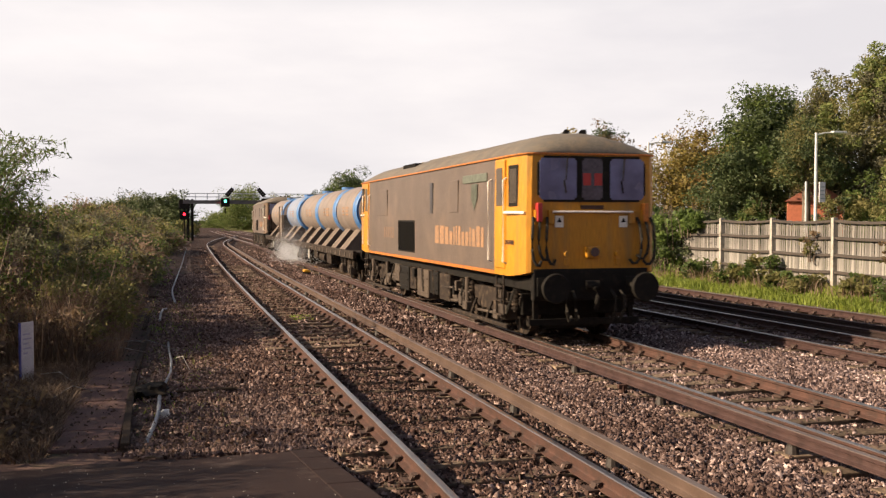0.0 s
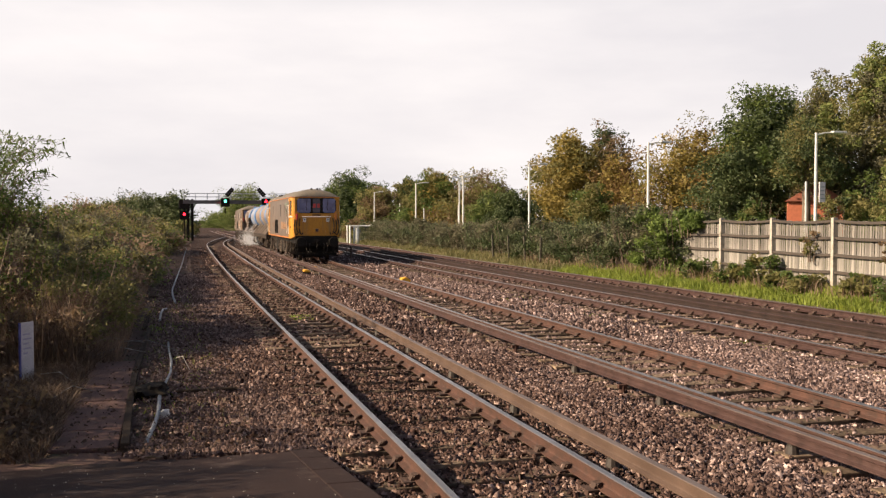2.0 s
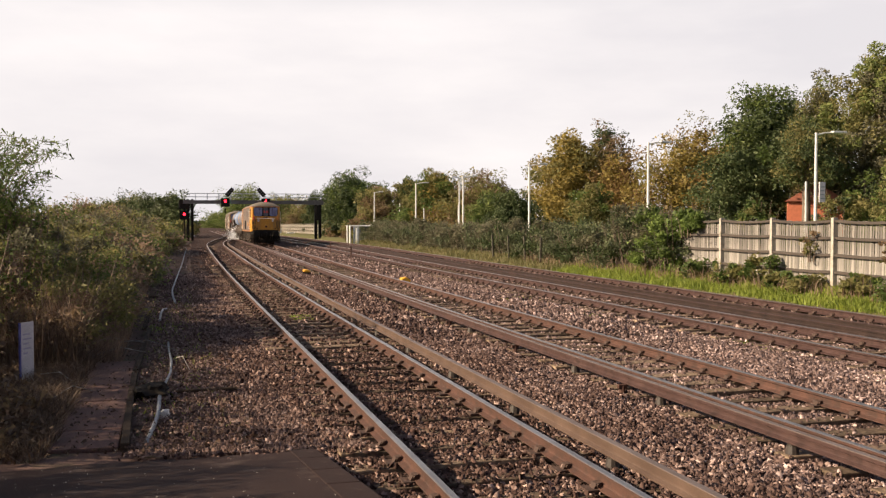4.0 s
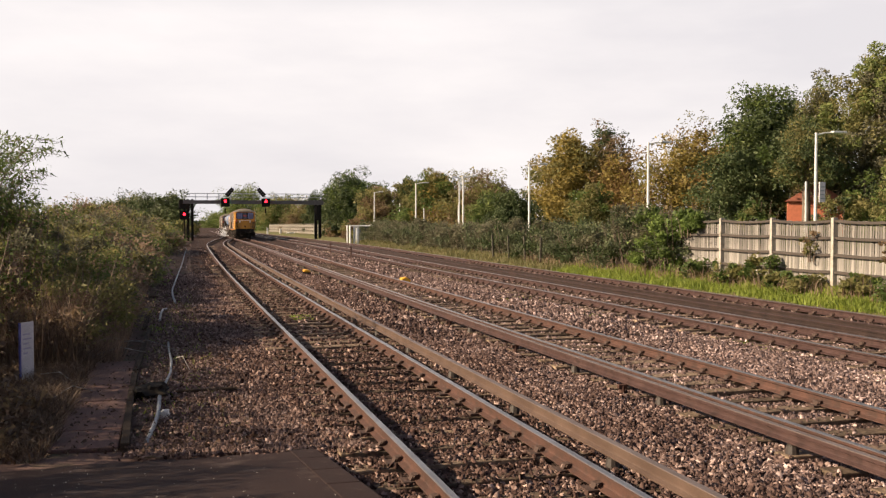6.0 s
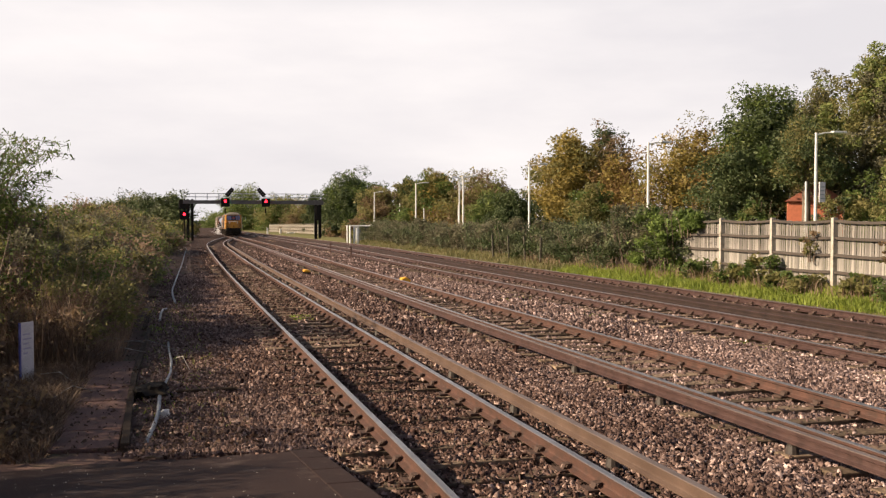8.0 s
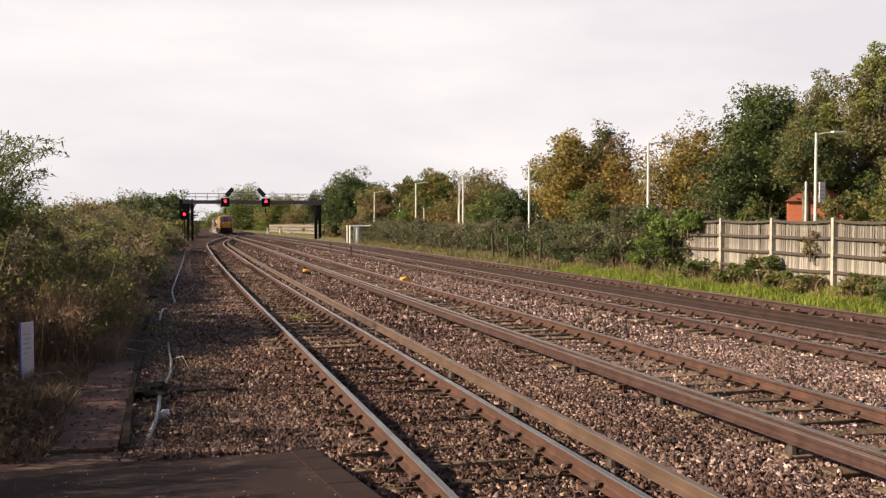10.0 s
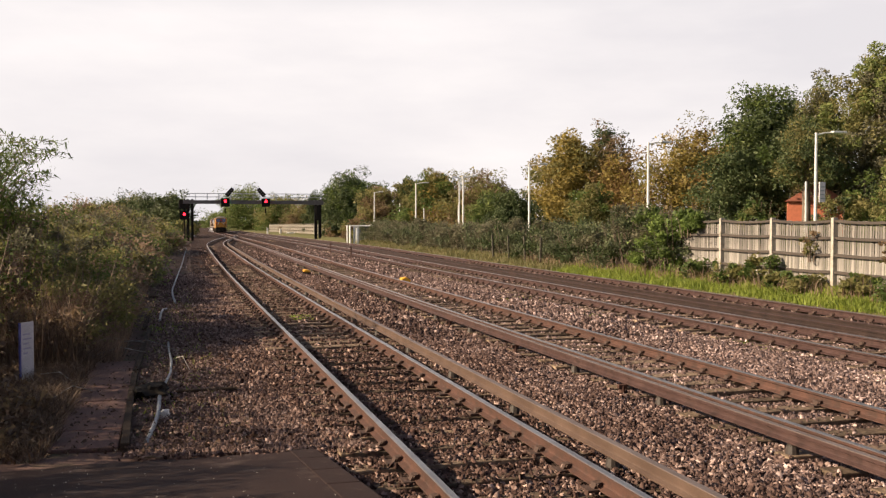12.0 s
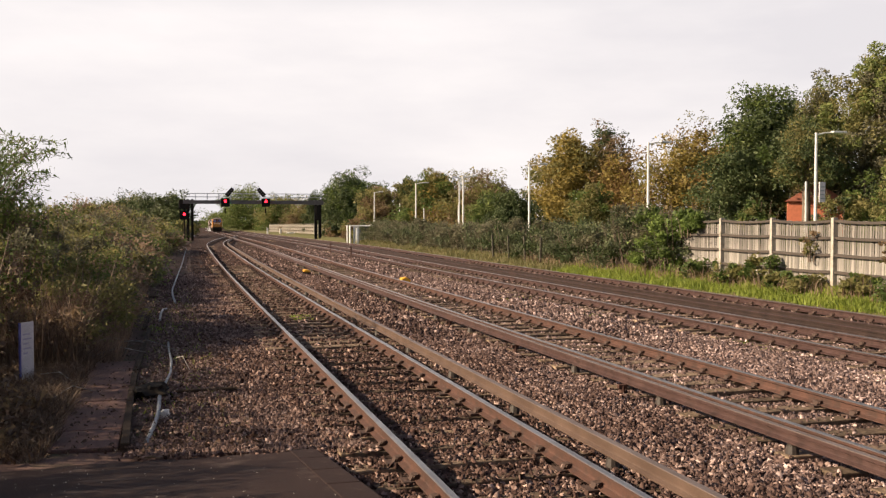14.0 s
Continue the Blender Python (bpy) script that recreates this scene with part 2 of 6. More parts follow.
def bulk(name, verts, faces, material):
    """A large mesh from arrays; all faces have the same number of corners."""
    verts, faces = np.asarray(verts, np.float32), np.asarray(faces, np.int32)
    me = bpy.data.meshes.new(name)
    k = faces.shape[1]
    me.vertices.add(len(verts))
    me.vertices.foreach_set("co", verts.ravel())
    me.loops.add(faces.size)
    me.loops.foreach_set("vertex_index", faces.ravel())
    me.polygons.add(len(faces))
    me.polygons.foreach_set("loop_start", np.arange(len(faces), dtype=np.int32) * k)
    me.polygons.foreach_set("loop_total", np.full(len(faces), k, np.int32))
    me.update(calc_edges=True)
    for m in (material if isinstance(material, (list, tuple)) else [material]):
        me.materials.append(m)
    return me


# ---- the line of the tracks ----
HALF = 0.7525
LANE = {"a": 2.946, "b": 7.343, "c": 12.0, "d": 15.1}
K, S0, S1 = 0.369e-3, 23.3, 78.0


def bend(s):
    """How far the line has swung to the side at a distance s."""
    if s < S0:
        return 0.0
    if s < S1:
        return K * (s - S0) ** 2 / 2
    return K * (S1 - S0) ** 2 / 2 + K * (S1 - S0) * (s - S1)


def lane(track, s):
    x = LANE[track] + bend(s)
    if track == "a" and s > 85:
        u = min((s - 85) / 95, 1.0)
        x += (LANE["b"] - LANE["a"]) * u * u * (3 - 2 * u)
    return x


def dip(s):
    """The line falls gently away in the distance."""
    if s < 62:
        return 0.0
    return -0.0065 * (s - 62) ** 2 / 60 if s < 92 else -0.0065 * (s - 77) if s < 400 else -2.0995


def heading(track, s):
    return math.atan2(lane(track, s + 0.5) - lane(track, s - 0.5), 1.0)


def along(track, s, off=0.0, z=0.0):
    """A point beside a track's centre line."""
    h = heading(track, s)
    return Vector((lane(track, s) + off * math.cos(h), s - off * math.sin(h), z + dip(s)))


def stations(a, b):
    out, s = [], a
    while s < b:
        out.append(s)
        s += 2.0 if s < 60 else 5.0 if s < 200 else 15.0
    return out + [b]


# ---- ground ----
def ground_z(x, y):
    if x > 16.6:
        z = -0.24 + 0.38 * min((x - 16.6) / 1.8, 1.0)
    elif x > 0.9:
        z = -0.235
    else:
        z = -0.26 + 0.10 * min((0.9 - x) / 3.0, 1.0)
    return z


def make_ground():
    xs = [-1500, -400, -120, -60, -30, -15] + list(np.arange(-8, 24.01, 0.4)) + [28, 35, 50, 80, 150, 400, 1500]
    ys = [-400, -100, -40, -15, -5] + list(np.arange(0, 60, 0.5)) + list(np.arange(60, 160, 4)) + [180, 220, 280, 400, 700, 1200, 2500]
    verts, faces, slots = [], [], []
    for y in ys:
        for x in xs:
            b = bend(y) if -10 < x < 26 else 0.0
            n = noise.noise(Vector((x * 0.9, y * 0.9, 0))) * 0.03 + noise.noise(Vector((x * 3, y * 3, 5))) * 0.012
            verts.append((x + b, y, ground_z(x, y) + dip(y) + (n if -10 < x < 26 and y < 160 else 0)))
    w = len(xs)
    for j in range(len(ys) - 1):
        for i in range(w - 1):
            faces.append((j * w + i, j * w + i + 1, (j + 1) * w + i + 1, (j + 1) * w + i))
            x = (xs[i] + xs[i + 1]) / 2
            far = ys[j] < -30
            slots.append(3 if (x < -12 or x > 26 or far) else 1 if x < 0.7 else 2 if x > 16.6 else 0)
    me = bulk("ground", verts, faces, [M["ballast"], M["earth"], M["grass_soil"], M["field"]])
    me.polygons.foreach_set("material_index", np.array(slots, np.int32))
    me.shade_smooth()
    tagged(new("ground", me), "stony ballast bed with earth and grass verges", "ground", kind="structure")


make_ground()


# ---- track ----
def rail_profile(kind):
    if kind == "run":
        half = [(0.070, -0.159), (0.070, -0.148), (0.018, -0.125), (0.010, -0.110), (0.010, -0.055), (0.035, -0.040), (0.036, -0.012), (0.028, -0.002), (0.0, 0.0)]
    else:
        half = [(0.066, -0.135), (0.066, -0.120), (0.030, -0.100), (0.026, -0.085), (0.026, -0.05), (0.042, -0.042), (0.042, -0.006), (0.036, 0.0), (0.0, 0.001)]
    return half + [(-x, z) for x, z in half[::-1][1:]]


def make_rail(name, track, off, z, kind, material, top, label, parent, end=330.0, begin=-6.0):
    prof = rail_profile(kind)
    k = len(prof)
    bm = bmesh.new()
    rings = []
    for s in stations(begin, end):
        rings.append([bm.verts.new(along(track, s, off + px, z + pz)) for px, pz in prof])
    for a, b in zip(rings, rings[1:]):
        for i in range(k):
            f = bm.faces.new((a[i], a[(i + 1) % k], b[(i + 1) % k], b[i]))
            zt = min(prof[i][1], prof[(i + 1) % k][1])
            f.material_index = 1 if zt > -0.0125 else 0
    bm.faces.new(rings[0])
    bm.faces.new(rings[-1][::-1])
    return part(name, bm, [material, top], parent, label)




# ---- plants ----
M["bark"] = surf("bark", (0.10, 0.075, 0.055), (0.16, 0.12, 0.09), 4, 0.95, 0, 0.8, 40)
M["leaf_dark"] = leafy("leaf_dark", [(0.026, 0.040, 0.016), (0.047, 0.068, 0.024), (0.074, 0.098, 0.036), (0.12, 0.132, 0.056)], 0.25)
M["leaf_green"] = leafy("leaf_green", [(0.035, 0.058, 0.016), (0.07, 0.108, 0.028), (0.125, 0.165, 0.042), (0.19, 0.20, 0.06)], 0.45)
M["leaf_olive"] = leafy("leaf_olive", [(0.085, 0.085, 0.030), (0.165, 0.162, 0.058), (0.25, 0.225, 0.088), (0.32, 0.27, 0.12)], 0.55)
M["leaf_ivy"] = leafy("leaf_ivy", [(0.043, 0.053, 0.027), (0.073, 0.088, 0.043), (0.112, 0.131, 0.062), (0.175, 0.181, 0.100)], 0.3)
M["leaf_ivy_bright"] = leafy("leaf_bright_ivy", [(0.058, 0.091, 0.026), (0.111, 0.163, 0.039), (0.169, 0.234, 0.055), (0.247, 0.293, 0.085)], 0.4)
M["leaf_grey"] = leafy("leaf_grey_olive", [(0.062, 0.060, 0.036), (0.105, 0.102, 0.060), (0.155, 0.145, 0.09), (0.20, 0.18, 0.12)], 0.4)
M["grass_dull"] = leafy("dull_grass_blades", [(0.085, 0.085, 0.035), (0.14, 0.135, 0.055), (0.20, 0.18, 0.085), (0.24, 0.20, 0.11)], 0.4)
M["leaf_gold"] = leafy("leaf_gold", [(0.115, 0.095, 0.027), (0.21, 0.165, 0.040), (0.29, 0.215, 0.060), (0.18, 0.155, 0.045)], 0.3)
M["leaf_rust"] = leafy("leaf_rust", [(0.09, 0.058, 0.026), (0.17, 0.10, 0.04), (0.22, 0.15, 0.055), (0.12, 0.105, 0.04)])
M["leaf_brown"] = leafy("leaf_brown", [(0.10, 0.068, 0.04), (0.17, 0.115, 0.065), (0.24, 0.17, 0.10), (0.14, 0.11, 0.058)], 0.55)
M["litter"] = leafy("dead_leaf_litter", [(0.03, 0.018, 0.012), (0.06, 0.036, 0.024), (0.095, 0.06, 0.04), (0.04, 0.03, 0.02)], 0.1)
M["dead"] = leafy("dead_brown_stalks", [(0.043, 0.028, 0.019), (0.090, 0.058, 0.039), (0.152, 0.102, 0.068), (0.304, 0.225, 0.160)], 0.2)
M["leaf_pale"] = leafy("leaf_pale", [(0.06, 0.08, 0.025), (0.12, 0.15, 0.045), (0.19, 0.22, 0.07), (0.26, 0.27, 0.10)])
M["grass"] = leafy("grass_blades", [(0.085, 0.12, 0.022), (0.16, 0.205, 0.036), (0.24, 0.29, 0.048), (0.29, 0.30, 0.09)], 0.4)
M["straw"] = leafy("dry_stalks", [(0.12, 0.074, 0.052), (0.20, 0.132, 0.092), (0.30, 0.215, 0.15), (0.17, 0.112, 0.078)], 0.35)


def leaf_mesh(name, centres, size, material, rng, droop=0.0, long=1.7, spread=0.35):
    """Many small pointed leaves, one blade each, turned every way."""
    n = len(centres)
    d = rng.normal(size=(n, 3))
    d[:, 2] = d[:, 2] * 0.7 - droop
    d /= np.linalg.norm(d, axis=1)[:, None] + 1e-9
    u = np.cross(d, rng.normal(size=(n, 3)))
    u /= np.linalg.norm(u, axis=1)[:, None] + 1e-9
    w = np.cross(d, u)
    s = (size * (1 + spread * rng.normal(size=n)).clip(0.4, 2.0))[:, None]
    a = centres - d * s * long / 2 + u * s / 2
    c = centres + d * s * long / 2 + w * s * 0.2
    e = centres - d * s * long / 2 - u * s / 2
    verts = np.stack([a, c, e], 1).reshape(-1, 3)
    i = np.arange(n)[:, None] * 3
    return bulk(name, verts, i + np.array([[0, 1, 2]]), material)


def tree(name, x, y, z, height, width, mats, label, seed, leaves=9000, leaf=0.22, low=0.18, lean=0.0, gaps=1.0, tall=1.0, depth=None):
    """A tapered trunk with limbs and a crown of leaf clumps round the limb ends."""
    rng = np.random.default_rng(seed)
    top = empty(name, pose(x, y, z + dip(y)))
    bm = bmesh.new()
    r0 = 0.03 * height
    bole = height * (low + 0.12)
    depth = depth or width
    tube(bm, [(0, 0, -0.1), (lean * 0.3, 0, bole * 0.5), (lean * 0.7, 0.1, bole), (lean, 0, height * 0.62), (lean * 1.2, 0.1, height * 0.86)],
         [r0 * 1.25, r0, r0 * 0.8, r0 * 0.5, r0 * 0.15], 9)
    tips = []
    limbs = 34
    for i in range(limbs):
        f = (i + rng.random()) / limbs
        zz = height * (low + (0.97 - low) * f)
        a = i * 2.4 + rng.random() * 0.8
        prof = math.sin(math.pi * min(1, max(0.0, (f * 0.86 + 0.12))) ** (0.75 * tall)) ** 0.6
        rad = prof * (0.72 + 0.4 * rng.random())
        tip = Vector((lean + math.cos(a) * rad * width / 2 * 0.82, math.sin(a) * rad * depth / 2 * 0.82, zz))
        root = Vector((lean * 0.8, 0, max(bole * 0.75, zz * 0.72 - 0.4)))
        mid = root.lerp(tip, 0.55) + Vector((0, 0, 0.06 * height))
        tube(bm, [root, mid, tip], [r0 * 0.28, r0 * 0.16, r0 * 0.05], 5)
        tips += [(tip, 1.0), (mid.lerp(tip, 0.4), 0.85), (root.lerp(mid, 0.8), 0.6)]
    part("trunk", bm, M["bark"], top, smooth=True)
    share = max(1, leaves // len(tips))
    groups = [[] for _ in mats]
    for k, (t, w) in enumerate(tips):
        rr = width * 0.125 * (0.7 + 0.7 * rng.random())
        for sub in range(3):
            c = np.array(t) + rng.normal(size=3) * rr * 0.6
            m = int(share * w / 3)
            p = rng.normal(size=(m, 3))
            p /= np.linalg.norm(p, axis=1)[:, None]
            p = c + p * (rr * gaps * (0.3 + 0.6 * rng.random((m, 1)) ** 0.6)) * np.array([1, 1, 0.8])
            pick = int(rng.integers(len(mats)))
            groups[pick].append(p)
    for g, mm in zip(groups, mats):
        if g:
            me = leaf_mesh("crown", np.concatenate(g), leaf, mm, rng)
            ob = new("crown", me)
            ob.parent = top
    return tagged(top, label, "tree")


def thicket(name, spots, mats, label, seed, per=900, leaf=0.12, stems=14, droop=0.0, category="bush", long=1.7):
    """Shrub growth: stems from the ground and leaf clumps; spots are (x, y, z, radius, height)."""
    rng = np.random.default_rng(seed)
    x0, y0, z0 = spots[0][:3]
    top = empty(name, pose(x0, y0, z0 + dip(y0)))
    bm = bmesh.new()
    groups = [[] for _ in mats]
    for sx, sy, sz, r, h in spots:
        ox, oy, oz = sx - x0, sy - y0, sz - z0
        for i in range(stems):
            a, d = rng.random() * 6.28, r * rng.random() ** 0.5
            p = Vector((ox + 0.5 * d * math.cos(a), oy + 0.5 * d * math.sin(a), oz - 0.05))
            q = Vector((ox + d * math.cos(a), oy + d * math.sin(a), oz + h * (0.6 + 0.35 * rng.random())))
            tube(bm, [p, p.lerp(q, 0.5) + Vector((0, 0, 0.1 * h)), q], [0.02, 0.013, 0.005], 4)
        for i in range(18):
            a, d = rng.random() * 6.28, r * rng.random() ** 0.5
            hh = h * (0.08 + 0.86 * rng.random() ** 0.75) * (1 - 0.35 * (d / r) ** 2)
            c = np.array((ox + d * math.cos(a), oy + d * math.sin(a), oz + hh))
            m = per // 18
            p = c + rng.normal(size=(m, 3)) * np.array([0.22, 0.22, 0.17]) * min(r, h) * (0.5 + 0.5 * rng.random())
            p[:, 2] = np.maximum(p[:, 2], oz + 0.02)
            groups[int(rng.integers(len(mats)))].append(p)
    tagged(part("stem_tangle", bm, M["bark"], top), kind="stuff")
    for g, mm in zip(groups, mats):
        if g:
            ob = new("foliage", leaf_mesh("foliage", np.concatenate(g), leaf, mm, rng, droop, long))
            ob.parent = top
    return tagged(top, label, category)


# trees beyond the fence
TREES = [
    # x, y, height, width, crowns, label, leaves, leaf, low, tall
    (38.4, 46.0, 11.6, 6.4, ("leaf_olive", "leaf_grey", "leaf_pale"), "tall pale-green tree with upright twigs beyond the fence", 24000, 0.17, 0.10, 0.8),
    (37.3, 49.5, 10.3, 4.8, ("leaf_olive", "leaf_pale", "leaf_grey"), "slender pale-green tree with upright crown", 15000, 0.17, 0.27, 0.8),
    (34.5, 39.0, 8.0, 3.6, ("leaf_olive", "leaf_pale"), "pale-green young tree beyond the wooden fence", 10000, 0.16, 0.10, 0.8),
    (36.7, 54.5, 10.0, 7.4, ("leaf_dark", "leaf_dark", "leaf_green"), "dark green broad tree beyond the fence", 24000, 0.19, 0.24, 1.0),
    (32.6, 51.5, 6.2, 5.2, ("leaf_dark", "leaf_dark"), "low dark green tree beyond the fence", 11000, 0.17, 0.08, 1.0),
    (33.5, 57.5, 7.6, 8.2, ("leaf_gold", "leaf_rust", "leaf_gold", "leaf_olive"), "tree turning gold and rust in autumn", 15000, 0.19, 0.12, 1.0),
    (31.2, 72.5, 8.6, 7.6, ("leaf_gold", "leaf_gold", "leaf_gold", "leaf_olive"), "broad yellowing autumn tree", 18000, 0.22, 0.10, 1.0),
    (35.0, 74.0, 9.9, 5.0, ("leaf_brown", "leaf_dark"), "thin tree with sparse dark leaves", 5200, 0.2, 0.30, 1.0),
    (31.8, 65.5, 6.6, 5.6, ("leaf_rust", "leaf_gold"), "russet autumn tree beyond the hedge", 8000, 0.2, 0.10, 1.0),
    (27.5, 60.5, 4.4, 3.8, ("leaf_green", "leaf_olive"), "bright green shrub-like tree above the hedge", 8000, 0.16, 0.05, 1.0),
    (23.7, 66.0, 4.0, 4.4, ("leaf_dark", "leaf_dark"), "dark evergreen bushy tree above the hedge", 9000, 0.17, 0.04, 1.0),
    (24.8, 75.0, 4.3, 4.0, ("leaf_green", "leaf_pale"), "light green leafy tree above the hedge", 8000, 0.17, 0.04, 1.0),
    (30.5, 93.0, 5.9, 9.5, ("leaf_brown", "leaf_olive"), "brownish autumn tree with thin crown", 15000, 0.25, 0.06, 1.0),
    (27.0, 99.0, 6.6, 8.2, ("leaf_green", "leaf_gold", "leaf_olive"), "green and yellow rounded tree", 17000, 0.25, 0.10, 1.0),
    (31.1, 128.0, 8.0, 5.6, ("leaf_dark", "leaf_olive"), "dark tree in the distance", 9000, 0.30, 0.12, 1.0),
    (24.8, 117.0, 5.9, 7.0, ("leaf_brown", "leaf_olive"), "brown and olive tree along the line", 8000, 0.26, 0.08, 1.0),
    (25.0, 137.0, 8.2, 10.0, ("leaf_dark", "leaf_green", "leaf_dark"), "dense dark green tree beside the line", 20000, 0.28, 0.26, 1.0),
    (27.0, 190.0, 8.0, 5.0, ("leaf_dark",), "small dark tree near the signal gantry", 5000, 0.34, 0.06, 1.0),
    (24.3, 346.0, 13.2, 21.0, ("leaf_pale", "leaf_green"), "light green spreading tree in the distance", 12000, 0.6, 0.03, 1.0),
    (31.0, 300.0, 8.8, 16.0, ("leaf_olive", "leaf_green"), "olive green tree in the distance", 9000, 0.55, 0.03, 1.0),
    (36.0, 330.0, 10.0, 18.0, ("leaf_olive", "leaf_pale"), "olive and light green tree in the distance", 9000, 0.55, 0.03, 1.0),
    (31.0, 228.0, 6.8, 12.0, ("leaf_olive", "leaf_brown"), "olive tree beyond the distant panel fence", 9000, 0.42, 0.03, 1.0),
    (34.0, 208.0, 6.6, 11.0, ("leaf_dark", "leaf_olive"), "dark olive tree beyond the distant panel fence", 9000, 0.42, 0.03, 1.0),
    (-7.5, 200.0, 6.9, 11.0, ("leaf_dark", "leaf_olive"), "dark tree in the distance beside the line", 8000, 0.42, 0.05, 1.0),
    (-12.0, 192.0, 5.4, 11.0, ("leaf_olive", "leaf_dark"), "rounded olive tree in the distance", 9000, 0.42, 0.03, 1.0),
    (-17.0, 205.0, 5.2, 12.0, ("leaf_dark", "leaf_olive"), "dark rounded tree in the distance", 8000, 0.42, 0.05, 1.0),
    (-3.6, 180.0, 6.4, 9.0, ("leaf_dark", "leaf_ivy"), "dark rounded tree beyond the lineside bushes", 7000, 0.4, 0.03, 1.0),
    (0.2, 168.0, 6.6, 8.0, ("leaf_dark", "leaf_ivy"), "dark tree behind the lineside signal", 8000, 0.34, 0.03, 1.0),
    (24.0, 520.0, 5.5, 22.0, ("leaf_pale", "leaf_green"), "far pale green trees closing the line", 5000, 0.9, 0.03, 1.0),
    (-6.0, 480.0, 8.0, 16.0, ("leaf_olive", "leaf_green"), "far olive tree beside the line", 5000, 0.9, 0.03, 1.0),
]
for i, (x, y, h, w, mats, label, leaves, leaf, low, tall) in enumerate(TREES):
    tree("tree", x, y, 0.0, h, w, [M[k] for k in mats], label, 100 + i, int(leaves * (3.0 if y < 180 else 3.2)), leaf * (0.53 if y < 180 else 0.40), low, 0.0, 1.0, tall)

# bushes along the near side, with an added screen beside the platform ramp
rs = random.Random(4)
s, k = 2.0, 0
while s < 150:
    step = 1.5 if s < 40 else 3.0 if s < 80 else 6.0
    spots = []
    for row in range(3):
        r = rs.uniform(0.8, 1.1) * (1.0 if s < 34 else 1.35 if s < 60 else 1.7)
        # s < 17: taller bushes mostly out of view, added to shade the ramp
        side = -1.75 if s > 17 else -3.1
        spots.append((side - row * 1.2 - rs.uniform(0, 0.3) + bend(s) * 0.8, s + rs.uniform(-0.5, 0.5), -0.2, r, (1.7 + 0.72 * row) * rs.uniform(0.88, 1.10) + (0.2 if s > 40 else 0.85 if s < 17 else 0.0)))
    pick = ("dead", "leaf_olive", "leaf_olive", "leaf_green") if s < 22 else [("leaf_olive", "straw", "leaf_grey", "leaf_green"), ("leaf_olive", "leaf_grey", "leaf_olive"), ("leaf_pale", "leaf_olive", "leaf_grey", "straw")][k % 3]
    thicket("bush", spots, [M[c] for c in pick], "overgrown green and brown lineside bush", 300 + k, (3400 if 16 < s < 34 else 1800 if s < 17 else 2600), 0.040 if s < 30 else 0.062 if s < 70 else 0.115)
    s += step
    k += 1

thicket("bush", [(-2.7, 21.5, -0.2, 0.6, 2.8), (-3.3, 21.9, -0.2, 0.7, 3.3)], [M["leaf_olive"], M["leaf_green"], M["leaf_grey"]], "leafy olive bush below the arching shrub", 299, 3000, 0.04)
# pale-leaved bush added to lighten the dark foliage here
thicket("bush", [(-2.7, 19.3, -0.2, 0.7, 2.5), (-2.3, 20.5, -0.2, 0.6, 2.3)], [M["leaf_olive"], M["leaf_pale"], M["leaf_grey"]], "added pale olive bush lightening the dark patch before the arching shrub", 298, 3000, 0.036)

# ivy hedge over the old fence on the far side
s, k = 33.2, 0
while s < 97:
    spots = []
    for row in range(2):
        spots.append((18.75 + bend(s) * 0.6 + row * 1.0, s + rs.uniform(-0.5, 0.5), 0.05, rs.uniform(0.95, 1.2), rs.uniform(1.9, 2.4) + (0.85 if s < 40 else 0)))
    pick = [("leaf_ivy", "leaf_dark"), ("leaf_ivy", "leaf_grey", "leaf_ivy"), ("leaf_dark", "leaf_ivy", "leaf_grey")][k % 3] if s < 56 else [("leaf_grey", "leaf_ivy"), ("leaf_grey", "leaf_grey", "leaf_ivy")][k % 2]
    thicket("hedge", spots, [M[c] for c in pick], "ivy-covered hedge along the far fence line", 500 + k, 3300, 0.074, category="hedge", long=1.2)
    s += 1.8
    k += 1


# ---- the train ----
M["yellow"] = surf("loco_yellow", (0.50, 0.222, 0.010), (0.42, 0.18, 0.010), 1.3, 0.45, 0, 0.05, 40, (0.22, 0.13, 0.04), 0.25, True)
M["orange"] = surf("loco_orange", (0.48, 0.15, 0.02), (0.40, 0.13, 0.02), 2.0, 0.5, 0, 0.05, 50, (0.18, 0.09, 0.04), 0.3)
M["loco_grey"] = surf("loco_dusty_grey", (0.115, 0.084, 0.066), (0.09, 0.068, 0.056), 0.7, 0.55, 0, 0.05, 30, (0.14, 0.10, 0.075), 0.3)
M["grime"] = surf("brown_grime", (0.16, 0.105, 0.07), (0.115, 0.078, 0.055), 1.2, 0.7, 0, 0.1, 30, (0.21, 0.12, 0.05), 0.35, True)
M["roof"] = surf("loco_roof", (0.14, 0.12, 0.095), (0.10, 0.085, 0.07), 1.5, 0.7, 0, 0.1, 30, (0.17, 0.13, 0.09), 0.4)
M["black"] = surf("grimy_black", (0.008, 0.007, 0.0065), (0.014, 0.012, 0.010), 4, 0.75, 0, 0.2, 60, (0.026, 0.019, 0.014), 0.25)
M["under"] = surf("brake_dust_underframe", (0.016, 0.012, 0.010), (0.032, 0.023, 0.018), 3, 0.85, 0, 0.3, 50, (0.085, 0.06, 0.042), 0.35)
M["dusty_box"] = surf("dusty_equipment_box", (0.085, 0.060, 0.042), (0.040, 0.028, 0.021), 3, 0.8, 0, 0.2, 50)
M["chrome"] = surf("bare_handrail", (0.80, 0.76, 0.70), (0.68, 0.63, 0.57), 8, 0.4, 0.15, 0.02, 60)
